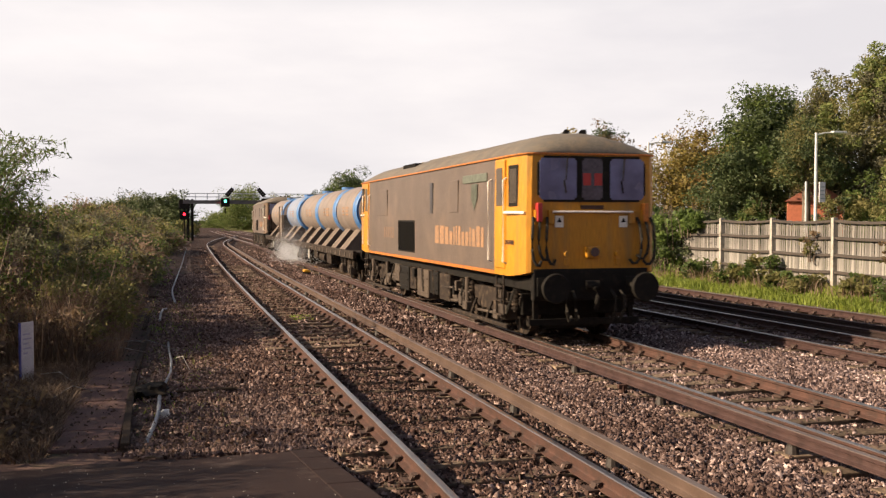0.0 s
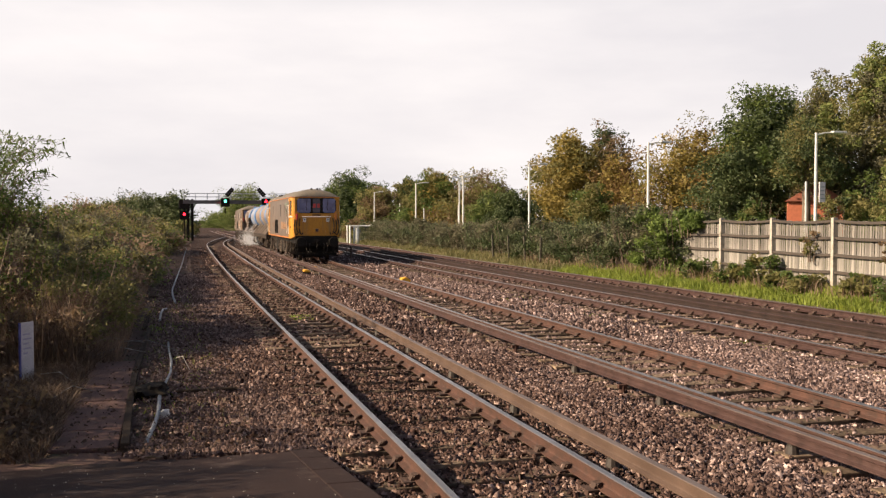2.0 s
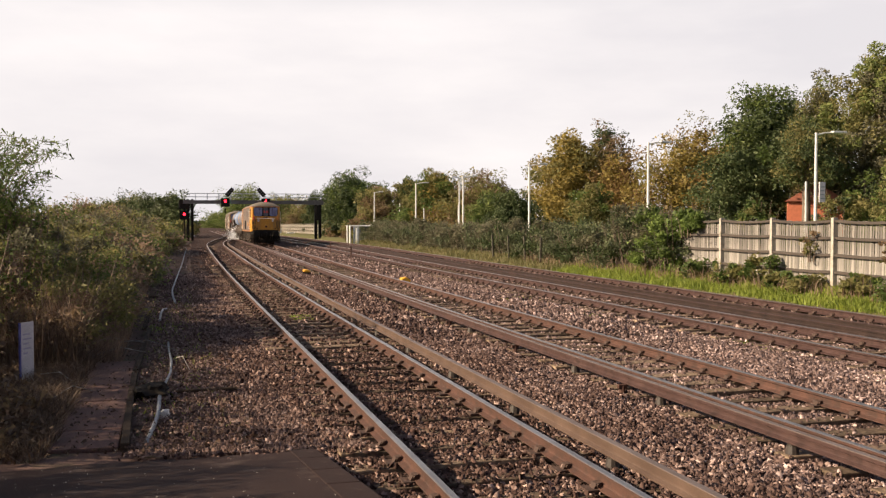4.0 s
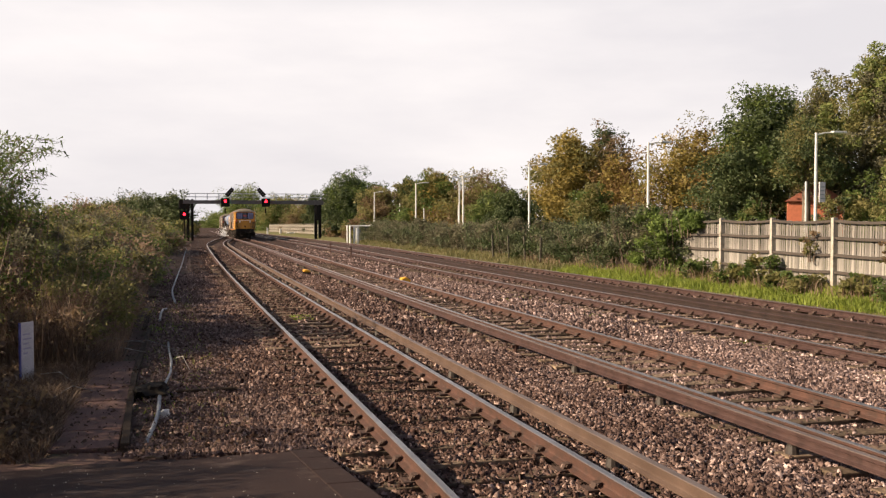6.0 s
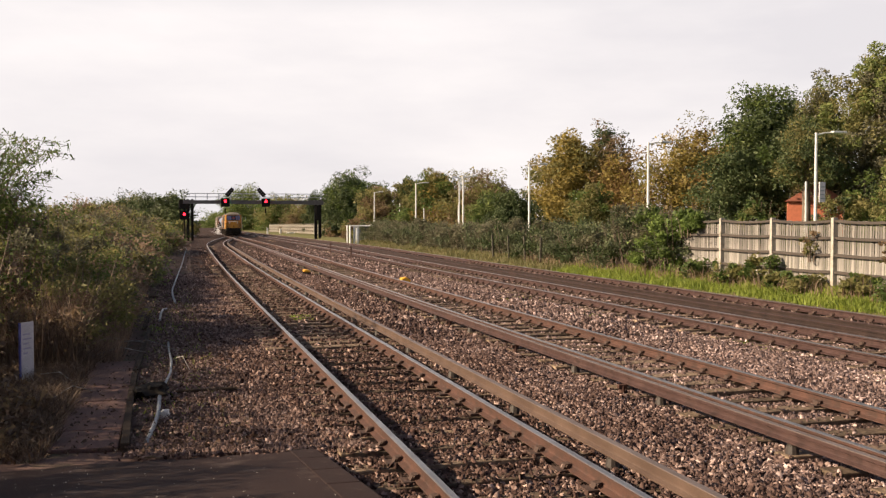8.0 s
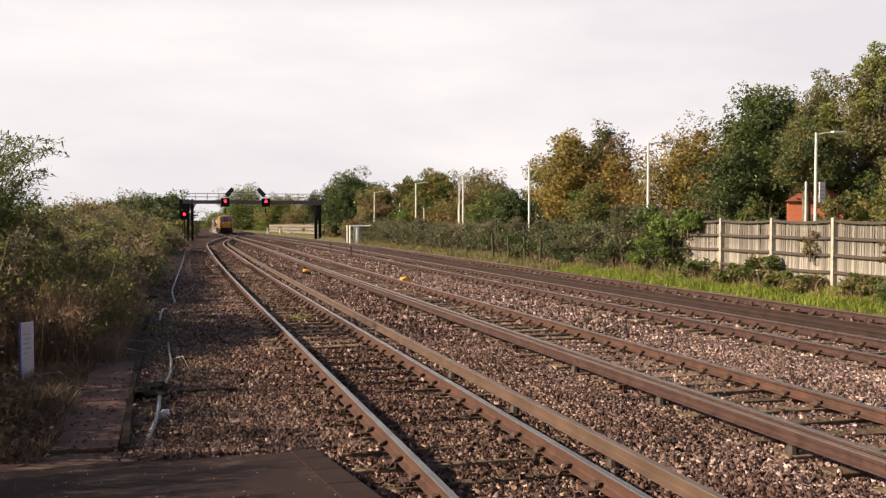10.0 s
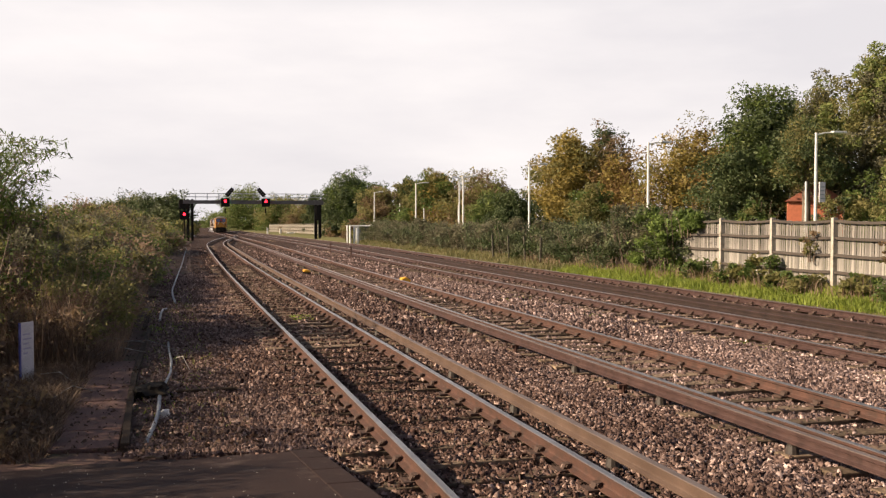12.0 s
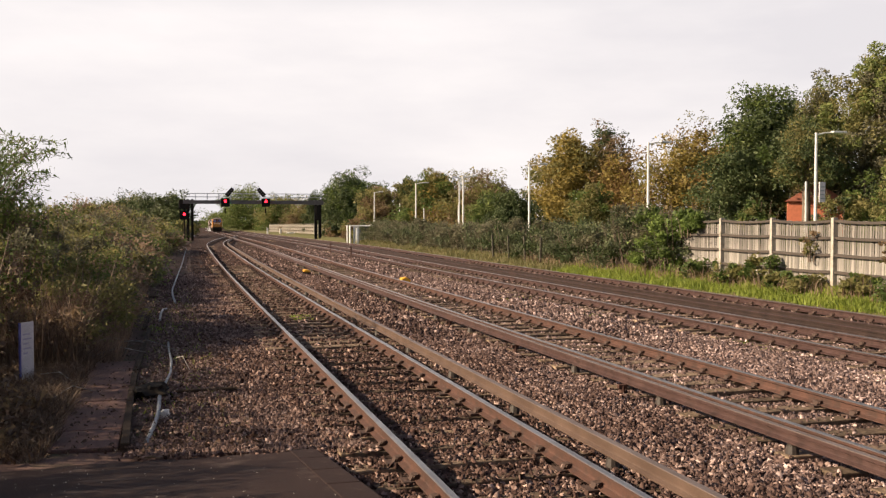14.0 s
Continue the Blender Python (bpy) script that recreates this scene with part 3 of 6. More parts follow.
M["glass"] = surf("dark_cab_glass", (0.035, 0.04, 0.06), (0.025, 0.03, 0.045), 1, 0.12, 0, 0.0, 20)
M["glass"].node_tree.nodes["Principled BSDF"].inputs["Specular IOR Level"].default_value = 1.0
M["glass"].node_tree.nodes["Principled BSDF"].inputs["Coat Weight"].default_value = 1.0
M["black"].node_tree.nodes["Principled BSDF"].inputs["Specular IOR Level"].default_value = 0.15
M["under"].node_tree.nodes["Principled BSDF"].inputs["Specular IOR Level"].default_value = 0.2
# windscreen panes: the blue sky reflection is painted into the base colour
M["sky_sheen"] = surf("windscreen_sky_sheen", (0.16, 0.19, 0.35), (0.10, 0.115, 0.21), 0.9, 0.25, 0, 0.0, 3)
M["sky_sheen"].node_tree.nodes["Principled BSDF"].inputs["Coat Weight"].default_value = 1.0
M["cab_glass"] = surf("grey_cab_glass", (0.10, 0.095, 0.12), (0.075, 0.07, 0.09), 2, 0.2, 0, 0.0, 20)
M["glass_dusty"] = surf("dusty_dark_glass", (0.030, 0.026, 0.026), (0.042, 0.035, 0.032), 3, 0.4, 0, 0.0, 20)
# cab side panes: their brownish reflection is put into the colour
M["side_glass"] = surf("side_glass_brown_sheen", (0.08, 0.06, 0.042), (0.06, 0.046, 0.034), 3, 0.5, 0, 0.0, 20)
M["faded_orange"] = surf("faded_orange_mark", (0.36, 0.19, 0.09), (0.27, 0.15, 0.08), 5, 0.6, 0, 0.05, 40, (0.16, 0.11, 0.08), 0.5)
M["loco_mark"] = surf("worn_number", (0.20, 0.12, 0.075), (0.14, 0.095, 0.07), 5, 0.6, 0, 0.05, 40)
M["red"] = surf("red_paint", (0.42, 0.03, 0.03), (0.34, 0.025, 0.025), 6, 0.45, 0, 0.05, 60)
M["white"] = surf("white_paint", (0.72, 0.70, 0.66), (0.6, 0.58, 0.54), 5, 0.6, 0, 0.1, 60)
M["plate"] = surf("name_plate", (0.15, 0.16, 0.12), (0.11, 0.12, 0.09), 8, 0.5, 0.3, 0.1, 60)
M["tank"] = surf("tank_dusty_white", (0.205, 0.165, 0.142), (0.15, 0.12, 0.103), 1.2, 0.55, 0, 0.08, 30, (0.22, 0.165, 0.13), 0.45)
M["blue"] = surf("tank_blue", (0.055, 0.17, 0.40), (0.05, 0.14, 0.32), 1.5, 0.45, 0, 0.05, 40, (0.17, 0.18, 0.22), 0.35)
M["dusty_blue"] = surf("dusty_blue_tank", (0.17, 0.22, 0.33), (0.20, 0.22, 0.27), 1.5, 0.5, 0, 0.05, 40, (0.24, 0.22, 0.21), 0.4)
M["saddle"] = surf("dusty_saddle", (0.145, 0.105, 0.08), (0.10, 0.074, 0.057), 2.5, 0.8, 0, 0.1, 50, (0.12, 0.09, 0.065), 0.3)
M["hose"] = surf("rubber_hose", (0.02, 0.018, 0.016), (0.035, 0.03, 0.025), 6, 0.6, 0, 0.1, 80)
M["hose"].node_tree.nodes["Principled BSDF"].inputs["Specular IOR Level"].default_value = 0.1
M["spray"] = surf("water_droplets", (0.72, 0.74, 0.82), (0.66, 0.68, 0.75), 3, 0.4, 0, 0.0, 20)


def loft(bm, sections, flags=None, caps=True):
    rings = [[bm.verts.new(p) for p in sec] for sec in sections]
    k = len(rings[0])
    for j, (a, b) in enumerate(zip(rings, rings[1:])):
        for i in range(k):
            f = bm.faces.new((a[i], a[(i + 1) % k], b[(i + 1) % k], b[i]))
            if flags:
                f.material_index = flags(f)
    if caps:
        for r in (rings[0][::-1], rings[-1]):
            f = bm.faces.new(r)
            if flags:
                f.material_index = flags(f)
    return bm


def bogie(parent, y, wheelbase, radius, name="bogie"):
    """Side frames, axle boxes, springs and wheels."""
    bm = bmesh.new()
    for sx in (-1, 1):
        x = sx * 1.02
        prof = [(-wheelbase / 2 - 0.55, 0.78), (-wheelbase / 2 - 0.5, 0.62), (-wheelbase / 2 + 0.45, 0.60), (-0.6, 0.42), (0.6, 0.42),
                (wheelbase / 2 - 0.45, 0.60), (wheelbase / 2 + 0.5, 0.62), (wheelbase / 2 + 0.55, 0.78), (0.5, 0.86), (-0.5, 0.86)]
        a = [bm.verts.new((x - 0.05, y + p, z)) for p, z in prof]
        b = [bm.verts.new((x + 0.05, y + p, z)) for p, z in prof]
        for i in range(len(prof)):
            bm.faces.new((a[i], a[(i + 1) % len(prof)], b[(i + 1) % len(prof)], b[i]))
        bm.faces.new(a)
        bm.faces.new(b[::-1])
    box(bm, -0.9, 0.9, y - 0.3, y + 0.3, 0.5, 0.95, 0.04)
    frame_ob = part(name, bm, M["under"], parent)
    for sy in (-1, 1):
        bm = bmesh.new()
        box(bm, -0.6, 0.6, y + sy * wheelbase / 2 - 0.42, y + sy * wheelbase / 2 + 0.42, 0.16, 0.85, 0.08)
        part("traction_motor" if wheelbase > 2 else "axle_casing", bm, M["black"], frame_ob)
        bm = bmesh.new()
        box(bm, -1.05, 1.05, y + sy * (wheelbase / 2 + 0.5) - 0.06, y + sy * (wheelbase / 2 + 0.5) + 0.06, 0.45, 0.85, 0.02)
        part("end_beam", bm, M["black"], frame_ob)
    for sx in (-1, 1):
        for sy in (-1, 1):
            yy = y + sy * wheelbase / 2
            bm = bmesh.new()
            rod(bm, (sx * 0.685, yy, radius), (sx * 0.82, yy, radius), radius, 28)
            rod(bm, (sx * 0.66, yy, radius), (sx * 0.70, yy, radius), radius + 0.028, 28)
            rod(bm, (sx * 0.80, yy, radius), (sx * 0.86, yy, radius), radius * 0.35, 16)
            part("wheel", bm, M["under"], frame_ob, smooth=True)
            bm = bmesh.new()
            box(bm, sx * 1.12 - 0.12, sx * 1.12 + 0.12, yy - 0.17, yy + 0.17, radius - 0.17, radius + 0.17, 0.04)
            rod(bm, (sx * 1.14, yy, radius), (sx * 1.27, yy, radius), 0.13, 12)
            part("axle_box", bm, M["dusty_box"], frame_ob)
            for d in (-0.36, 0.36):
                bm = bmesh.new()
                for k in range(5):
                    rod(bm, (sx * 1.1, yy + d, 0.55 + 0.075 * k), (sx * 1.1, yy + d, 0.59 + 0.075 * k), 0.085, 12)
                rod(bm, (sx * 1.1, yy + d, 0.5), (sx * 1.1, yy + d, 0.93), 0.05, 8)
                part("spring", bm, M["under"], frame_ob)
            bm = bmesh.new()
            box(bm, sx * 0.78 - 0.06, sx * 0.78 + 0.06, yy - sy * (radius + 0.1) - 0.05, yy - sy * (radius + 0.1) + 0.05, 0.25, 0.75, 0.02)
            part("brake_block", bm, M["under"], frame_ob)
    return frame_ob


def buffers(parent, y, sy):
    for sx in (-1, 1):
        bm = bmesh.new()
        rod(bm, (sx * 0.865, y, 1.03), (sx * 0.865, y + sy * 0.38, 1.03), 0.14, 14, 0.11)
        box(bm, sx * 0.865 - 0.2, sx * 0.865 + 0.2, y - 0.02, y + 0.03, 0.86, 1.2, 0.01)
        b = part("buffer", bm, M["black"], parent, smooth=True)
        bm = bmesh.new()
        rod(bm, (sx * 0.865, y + sy * 0.37, 1.03), (sx * 0.865, y + sy * 0.42, 1.03), 0.27, 28, 0.25)
        part("buffer_head", bm, M["black"], b, smooth=True)


def locomotive(name, label, paint="yellow"):
    top = empty(name)
    # side walls, sloped in at the cab ends
    secs = []
    for y, hw, z0 in ((-7.55, 1.17, 1.30), (-7.50, 1.245, 1.28), (-7.36, 1.295, 1.25), (-7.1, 1.31, 1.22), (-6.75, 1.32, 1.19), (-6.05, 1.32, 1.19), (-6.0, 1.32, 1.19), (-3, 1.32, 1.19), (0, 1.32, 1.19),
                      (3, 1.32, 1.19), (6.0, 1.32, 1.19), (6.05, 1.32, 1.19), (6.75, 1.32, 1.19), (7.1, 1.31, 1.22), (7.36, 1.295, 1.25), (7.50, 1.245, 1.28), (7.55, 1.17, 1.30)):
        secs.append([(-hw, y, z0), (-hw, y, z0 + 0.07), (-hw, y, 2.4), (-hw + 0.02, y, 3.42), (hw - 0.02, y, 3.42), (hw, y, 2.4), (hw, y, z0 + 0.07), (hw, y, z0)])

    def flag(f):
        c = f.calc_center_median()
        if abs(c.y) > 6.02:
            return 1
        return 2 if c.z < 1.27 else 0
    bm = bmesh.new()
    loft(bm, secs, flag)
    body = part("body", bm, [M["loco_grey"], M[paint], M["orange"] if paint == "yellow" else M["loco_grey"]], top)
    # roof with rounded ends
    secs = []
    for y, hw, r in ((-7.57, 1.14, 0.04), (-7.5, 1.235, 0.18), (-7.3, 1.29, 0.30), (-6.9, 1.30, 0.39), (-6.3, 1.33, 0.435), (-5.6, 1.33, 0.44), (0, 1.33, 0.435),
                     (5.6, 1.33, 0.44), (6.3, 1.33, 0.435), (6.9, 1.30, 0.39), (7.3, 1.29, 0.30), (7.5, 1.235, 0.18), (7.57, 1.14, 0.04)):
        sec = []
        for i in range(15):
            u = 1 - 2 * i / 14
            sec.append((-hw * u, y, 3.44 + r * (0.12 * (1 - u ** 8) + 0.95 * (1 - u * u))))
        secs.append(sec)
    bm = bmesh.new()
    loft(bm, secs)
    roof = part("roof", bm, M["roof"], top, "dusty grey-brown domed roof", smooth=True)
    for y0, y1, w in ((-2.2, 1.6, 0.55), (2.4, 4.6, 0.5), (-4.6, -3.2, 0.45)):
        bm = bmesh.new()
        box(bm, -w, w, y0, y1, 3.76, 3.86, 0.02)
        part("roof_hatch", bm, M["roof"], roof)
    bm = bmesh.new()
    for k in range(7):
        box(bm, -1.02, -0.60, 1.35 + k * 0.2, 1.49 + k * 0.2, 3.66, 3.82, 0.01, Matrix.Translation((0, 0, -0.06)))
    part("roof_grille", bm, M["black"], roof)
    bm = bmesh.new()
    rod(bm, (-0.16, -6.55, 3.82), (-0.16, -6.78, 3.89), 0.035, 10, 0.06)
    part("horn", bm, M["black"], roof)
    bm = bmesh.new()
    rod(bm, (0.16, -6.55, 3.82), (0.16, -6.78, 3.89), 0.035, 10, 0.06)
    part("horn", bm, M["black"], roof)
    bm = bmesh.new()
    rod(bm, (0.34, -6.5, 3.75), (0.34, -6.5, 3.97), 0.03, 8)
    part("aerial", bm, M["black"], roof)
    # orange gutter line all round
    bm = bmesh.new()
    for sx in (-1, 1):
        box(bm, sx * 1.325 - 0.012, sx * 1.325 + 0.012, -6.8, 6.8, 3.405, 3.438, 0.006)
    for sy in (-1, 1):
        box(bm, -1.15, 1.15, sy * 7.565 - 0.015, sy * 7.565 + 0.015, 3.405, 3.438, 0.006)
        for sx in (-1, 1):
            tube(bm, [(sx * 1.325, sy * 6.8, 3.42), (sx * 1.315, sy * 7.1, 3.42), (sx * 1.30, sy * 7.36, 3.42), (sx * 1.245, sy * 7.52, 3.42), (sx * 1.13, sy * 7.57, 3.42)], 0.017, 6)
    part("gutter", bm, M["orange"] if paint == "yellow" else M["roof"], top)
    # solebar and fuel tank, battery boxes
    bm = bmesh.new()
    box(bm, -1.12, 1.12, -7.5, 7.5, 0.95, 1.19, 0.02)
    part("underframe", bm, M["black"], top)
    for sx in (-1, 1):
        for y0, y1, z0, mk in ((-2.6, -1.75, 0.35, "under"), (-1.6, -0.9, 0.42, "black"), (-0.75, 0.35, 0.28, "dusty_box"), (0.5, 1.1, 0.40, "under"), (1.25, 2.3, 0.32, "black"), (2.4, 2.9, 0.5, "dusty_box")):
            bm = bmesh.new()
            box(bm, sx * 1.02 - 0.2, sx * 1.02 + 0.2, y0, y1, z0, 0.98, 0.03)
            for k in range(3):
                box(bm, sx * 1.225 - 0.012, sx * 1.225 + 0.012, y0 + 0.08, y1 - 0.08, z0 + 0.1 + 0.18 * k, z0 + 0.13 + 0.18 * k)
            part("equipment_box", bm, M[mk], top)
        bm = bmesh.new()
        rod(bm, (sx * 1.0, -3.05, 0.52), (sx * 1.0, -2.65, 0.52), 0.17, 16)
        part("air_reservoir", bm, M["dusty_box"], top, smooth=True)
        bm = bmesh.new()
        rod(bm, (sx * 1.05, 3.0, 0.55), (sx * 1.05, 3.45, 0.55), 0.15, 16)
        part("air_reservoir", bm, M["dusty_box"], top, smooth=True)
        for y in (-5.9, -3.9, 3.9, 5.9):
            bm = bmesh.new()
            rod(bm, (sx * 1.2, y, 0.35), (sx * 1.2, y, 1.0), 0.055, 10)
            box(bm, sx * 1.2 - 0.08, sx * 1.2 + 0.08, y - 0.14, y + 0.14, 0.30, 0.48, 0.03)
            part("damper", bm, M["dusty_box"], top)
        for y in (-4.9, 4.9):
            bm = bmesh.new()
            box(bm, sx * 1.28 - 0.04, sx * 1.28 + 0.04, y - 1.75, y + 1.75, 0.19, 0.27, 0.02)
            rod(bm, (sx * 1.28, y - 0.5, 0.25), (sx * 1.15, y - 0.5, 0.6), 0.03, 6)
            rod(bm, (sx * 1.28, y + 0.5, 0.25), (sx * 1.15, y + 0.5, 0.6), 0.03, 6)
            box(bm, sx * 1.34 - 0.09, sx * 1.34 + 0.09, y - 0.2, y + 0.2, 0.16, 0.21, 0.01)
            part("collector_shoe_beam", bm, M["under"], top)
            bm = bmesh.new()
            tube(bm, [(sx * 1.2, y - 1.9, 0.95), (sx * 1.28, y - 1.8, 0.62), (sx * 1.26, y - 1.65, 0.45), (sx * 1.2, y - 1.5, 0.6)], 0.025, 6)
            part("cable", bm, M["hose"], top)
            bm = bmesh.new()
            tube(bm, [(sx * 1.2, y + 1.2, 0.95), (sx * 1.27, y + 1.25, 0.6), (sx * 1.2, y + 1.4, 0.5)], 0.025, 6)
            part("cable", bm, M["hose"], top)
    cr = random.Random(17)
    for sx in (-1, 1):
        for k in range(26):
            yy = cr.uniform(-6.6, 6.6)
            bm = bmesh.new()
            if k % 3 == 0:
                rod(bm, (sx * cr.uniform(1.05, 1.22), yy, cr.uniform(0.4, 0.6)), (sx * cr.uniform(1.1, 1.25), yy + cr.uniform(-0.2, 0.2), 1.0), cr.uniform(0.02, 0.05), 8)
                part("rigging_rod", bm, M["under"], top)
            elif k % 3 == 1:
                z = cr.uniform(0.35, 0.9)
                rod(bm, (sx * 1.2, yy, z), (sx * 1.2, yy + cr.uniform(0.5, 1.2), z + cr.uniform(-0.05, 0.05)), cr.uniform(0.02, 0.04), 8)
                part("pipe", bm, M["dusty_box"], top)
            else:
                z, w = cr.uniform(0.5, 0.8), cr.uniform(0.08, 0.2)
                box(bm, sx * 1.2 - 0.07, sx * 1.2 + 0.07, yy, yy + w, z, z + cr.uniform(0.1, 0.25), 0.02)
                part("fitting", bm, M["dusty_box"] if cr.random() > 0.5 else M["black"], top)
    bogie(top, -4.9, 2.67, 0.5)
    bogie(top, 4.9, 2.67, 0.5)
    # cab ends
    for sy in (-1, 1):
        y = sy * 7.555
        bm = bmesh.new()
        box(bm, -1.13, 1.13, sy * 7.5 - 0.06, sy * 7.5 + 0.085, 0.78, 1.36, 0.03)
        beam = part("buffer_beam", bm, M["black"], top)
        bm = bmesh.new()
        box(bm, -1.06, 1.06, y - 0.012, y + 0.012, 2.56, 3.385, 0.0)
        bmesh.ops.bevel(bm, geom=[e for e in bm.edges if abs(e.verts[0].co.y - e.verts[1].co.y) > 0.01], offset=0.12, segments=5, affect="EDGES")
        band = part("windscreen_surround", bm, M["black"], top, "black windscreen surround")
        for x0, x1, mk in ((-1.02, -0.31, "sky_sheen"), (-0.2, 0.2, "cab_glass"), (0.35, 1.02, "sky_sheen")):
            bm = bmesh.new()
            box(bm, x0, x1, y + sy * 0.008 - 0.012, y + sy * 0.008 + 0.012, 2.60, 3.345, 0.0)
            bmesh.ops.bevel(bm, geom=[e for e in bm.edges if abs(e.verts[0].co.y - e.verts[1].co.y) > 0.01], offset=0.035, segments=2, affect="EDGES")
            part("windscreen", bm, M[mk], band)
        for x in (-0.11, 0.11):
            bm = bmesh.new()
            box(bm, x - 0.075, x + 0.075, y + sy * 0.024 - 0.004, y + sy * 0.024 + 0.004, 2.86, 3.08)
            part("headcode_blind", bm, M["red"], band, "red headcode panel")
        for x in (-0.5, 0.62):
            bm = bmesh.new()
            rod(bm, (x, y + sy * 0.05, 3.36), (x - 0.03, y + sy * 0.05, 2.95), 0.012, 6)
            rod(bm, (x - 0.06, y + sy * 0.04, 2.95), (x - 0.02, y + sy * 0.04, 2.72), 0.014, 6)
            part("wiper", bm, M["black"], band)
        bm = bmesh.new()
        tube(bm, [(-0.78, y, 2.37), (-0.78, y + sy * 0.07, 2.38), (0.78, y + sy * 0.07, 2.38), (0.78, y, 2.37)], 0.022, 8)
        part("front_handrail", bm, M["chrome"], top, "pale metal handrail across the cab front")
        for x in (-0.64, 0.62):
            bm = bmesh.new()
            box(bm, x - 0.08, x + 0.08, y - 0.014, y + 0.014, 2.1, 2.31, 0.004)
            t = part("warning_label", bm, M["white"], top, "small white electrical warning label")
            bm = bmesh.new()
            vs = [bm.verts.new((x + dx, y + sy * 0.019, z)) for dx, z in ((-0.05, 2.19), (0.05, 2.19), (0, 2.28))]
            bm.faces.new(vs)
            bmesh.ops.solidify(bm, geom=bm.faces[:], thickness=0.003)
            part("warning_triangle", bm, M["black"], t)
        bm = bmesh.new()
        box(bm, -0.22, 0.22, y - 0.03, y + 0.03, 2.43, 2.50, 0.01)
        part("number_plate", bm, M["rust"], top, "dull plate with unreadable marks")
        # lamp housings
        bm = bmesh.new()
        box(bm, -0.14, 0.14, y - 0.09, y + 0.09, 1.55, 1.76, 0.04)
        lamp = part("headlamp", bm, M[paint], top)
        bm = bmesh.new()
        rod(bm, (0.02, y + sy * 0.07, 1.655), (0.02, y + sy * 0.105, 1.655), 0.085, 16)
        part("lens", bm, M["glass"], lamp, smooth=True)
        for x in (-0.5, 0.5):
            bm = bmesh.new()
            rod(bm, (x, y, 1.62), (x, y + sy * 0.06, 1.62), 0.05, 12)
            box(bm, x - 0.035, x + 0.035, y - 0.02, y + 0.05, 1.42, 1.54, 0.01)
            part("lamp_bracket", bm, M[paint], top)
        for x in (-1, 1):
            bm = bmesh.new()
            box(bm, x * 1.04 - 0.05, x * 1.04 + 0.05, y - 0.1, y + 0.08, 2.2, 2.54, 0.02)
            part("jumper_socket", bm, M["red"] if x * sy > 0 else M["orange"], top)
            for dx in (0.12, -0.14):
                bm = bmesh.new()
                box(bm, x * 1.04 - x * 0.12 + dx - 0.06, x * 1.04 - x * 0.12 + dx + 0.06, y - 0.05, y + 0.09, 2.16, 2.42, 0.02)
                part("jumper_box", bm, M[paint], top)
            for dx, dz in ((0.1, 0.0), (-0.04, 0.1), (-0.2, 0.02)):
                xx = x * (1.06 + dx * 0.9)
                bm = bmesh.new()
                tube(bm, [(xx, y + sy * 0.03, 2.28), (xx + x * 0.03, y + sy * 0.1, 2.12), (xx + x * 0.05, y + sy * 0.12, 1.9), (xx + x * 0.05, y + sy * 0.12, 1.68 + dz), (xx + x * 0.02, y + sy * 0.12, 1.52 + dz), (xx - x * 0.04, y + sy * 0.11, 1.43 + dz), (xx - x * 0.1, y + sy * 0.09, 1.42 + dz), (xx - x * 0.15, y + sy * 0.05, 1.5 + dz)], 0.028, 7)
                part("jumper_cable", bm, M["hose"], top, smooth=True)
        buffers(top, sy * 7.58, sy)
        bm = bmesh.new()
        tube(bm, [(0, sy * 7.58, 1.02), (0, sy * 7.75, 1.0), (0.02, sy * 7.78, 0.85), (0, sy * 7.74, 0.62)], 0.045, 8)
        rod(bm, (-0.12, sy * 7.57, 1.05), (0.12, sy * 7.62, 1.05), 0.09, 10)
        part("coupling_hook", bm, M["black"], top)
        for x in (-0.55, -0.38, 0.38, 0.55):
            bm = bmesh.new()
            tube(bm, [(x, sy * 7.58, 0.95), (x * 1.04, sy * 7.72, 0.85), (x * 1.02, sy * 7.74, 0.6), (x * 0.9, sy * 7.68, 0.42), (x * 0.78, sy * 7.64, 0.5)], 0.03, 7)
            part("brake_hose", bm, M["hose"], top, smooth=True)
        bm = bmesh.new()
        box(bm, -1.1, 1.1, sy * 7.25 - 0.03, sy * 7.25 + 0.03, 0.30, 0.42, 0.01)
        for x in (-0.95, 0.95):
            box(bm, x - 0.05, x + 0.05, sy * 7.2 - 0.03, sy * 7.2 + 0.03, 0.4, 1.0, 0.01)
        part("guard_iron", bm, M["black"], top)
        # cab side doors, windows and rails
        for sx in (-1, 1):
            x = sx * 1.32
            bm = bmesh.new()
            box(bm, x - 0.02, x + 0.02, min(sy * 6.08, sy * 6.62), max(sy * 6.08, sy * 6.62), 1.32, 3.36, 0.015)
            door = part("cab_door", bm, M[paint], top)
            bm = bmesh.new()
            box(bm, x - 0.03, x + 0.03, min(sy * 6.16, sy * 6.5), max(sy * 6.16, sy * 6.5), 2.5, 3.22, 0.01)
            part("door_window", bm, M["side_glass"], door)
            bm = bmesh.new()
            box(bm, x - 0.015, x + 0.010, min(sy * 6.8, sy * 7.22), max(sy * 6.8, sy * 7.22), 2.48, 3.24, 0.012)
            for v in bm.verts:
                v.co.x -= sx * 0.06 * max(0.0, abs(v.co.y) - 6.75)
            win = part("side_window", bm, M["black"], top)
            bm = bmesh.new()
            box(bm, x - 0.015, x + 0.016, min(sy * 6.85, sy * 7.16), max(sy * 6.85, sy * 7.16), 2.54, 3.18, 0.008)
            for v in bm.verts:
                v.co.x -= sx * 0.06 * max(0.0, abs(v.co.y) - 6.75)
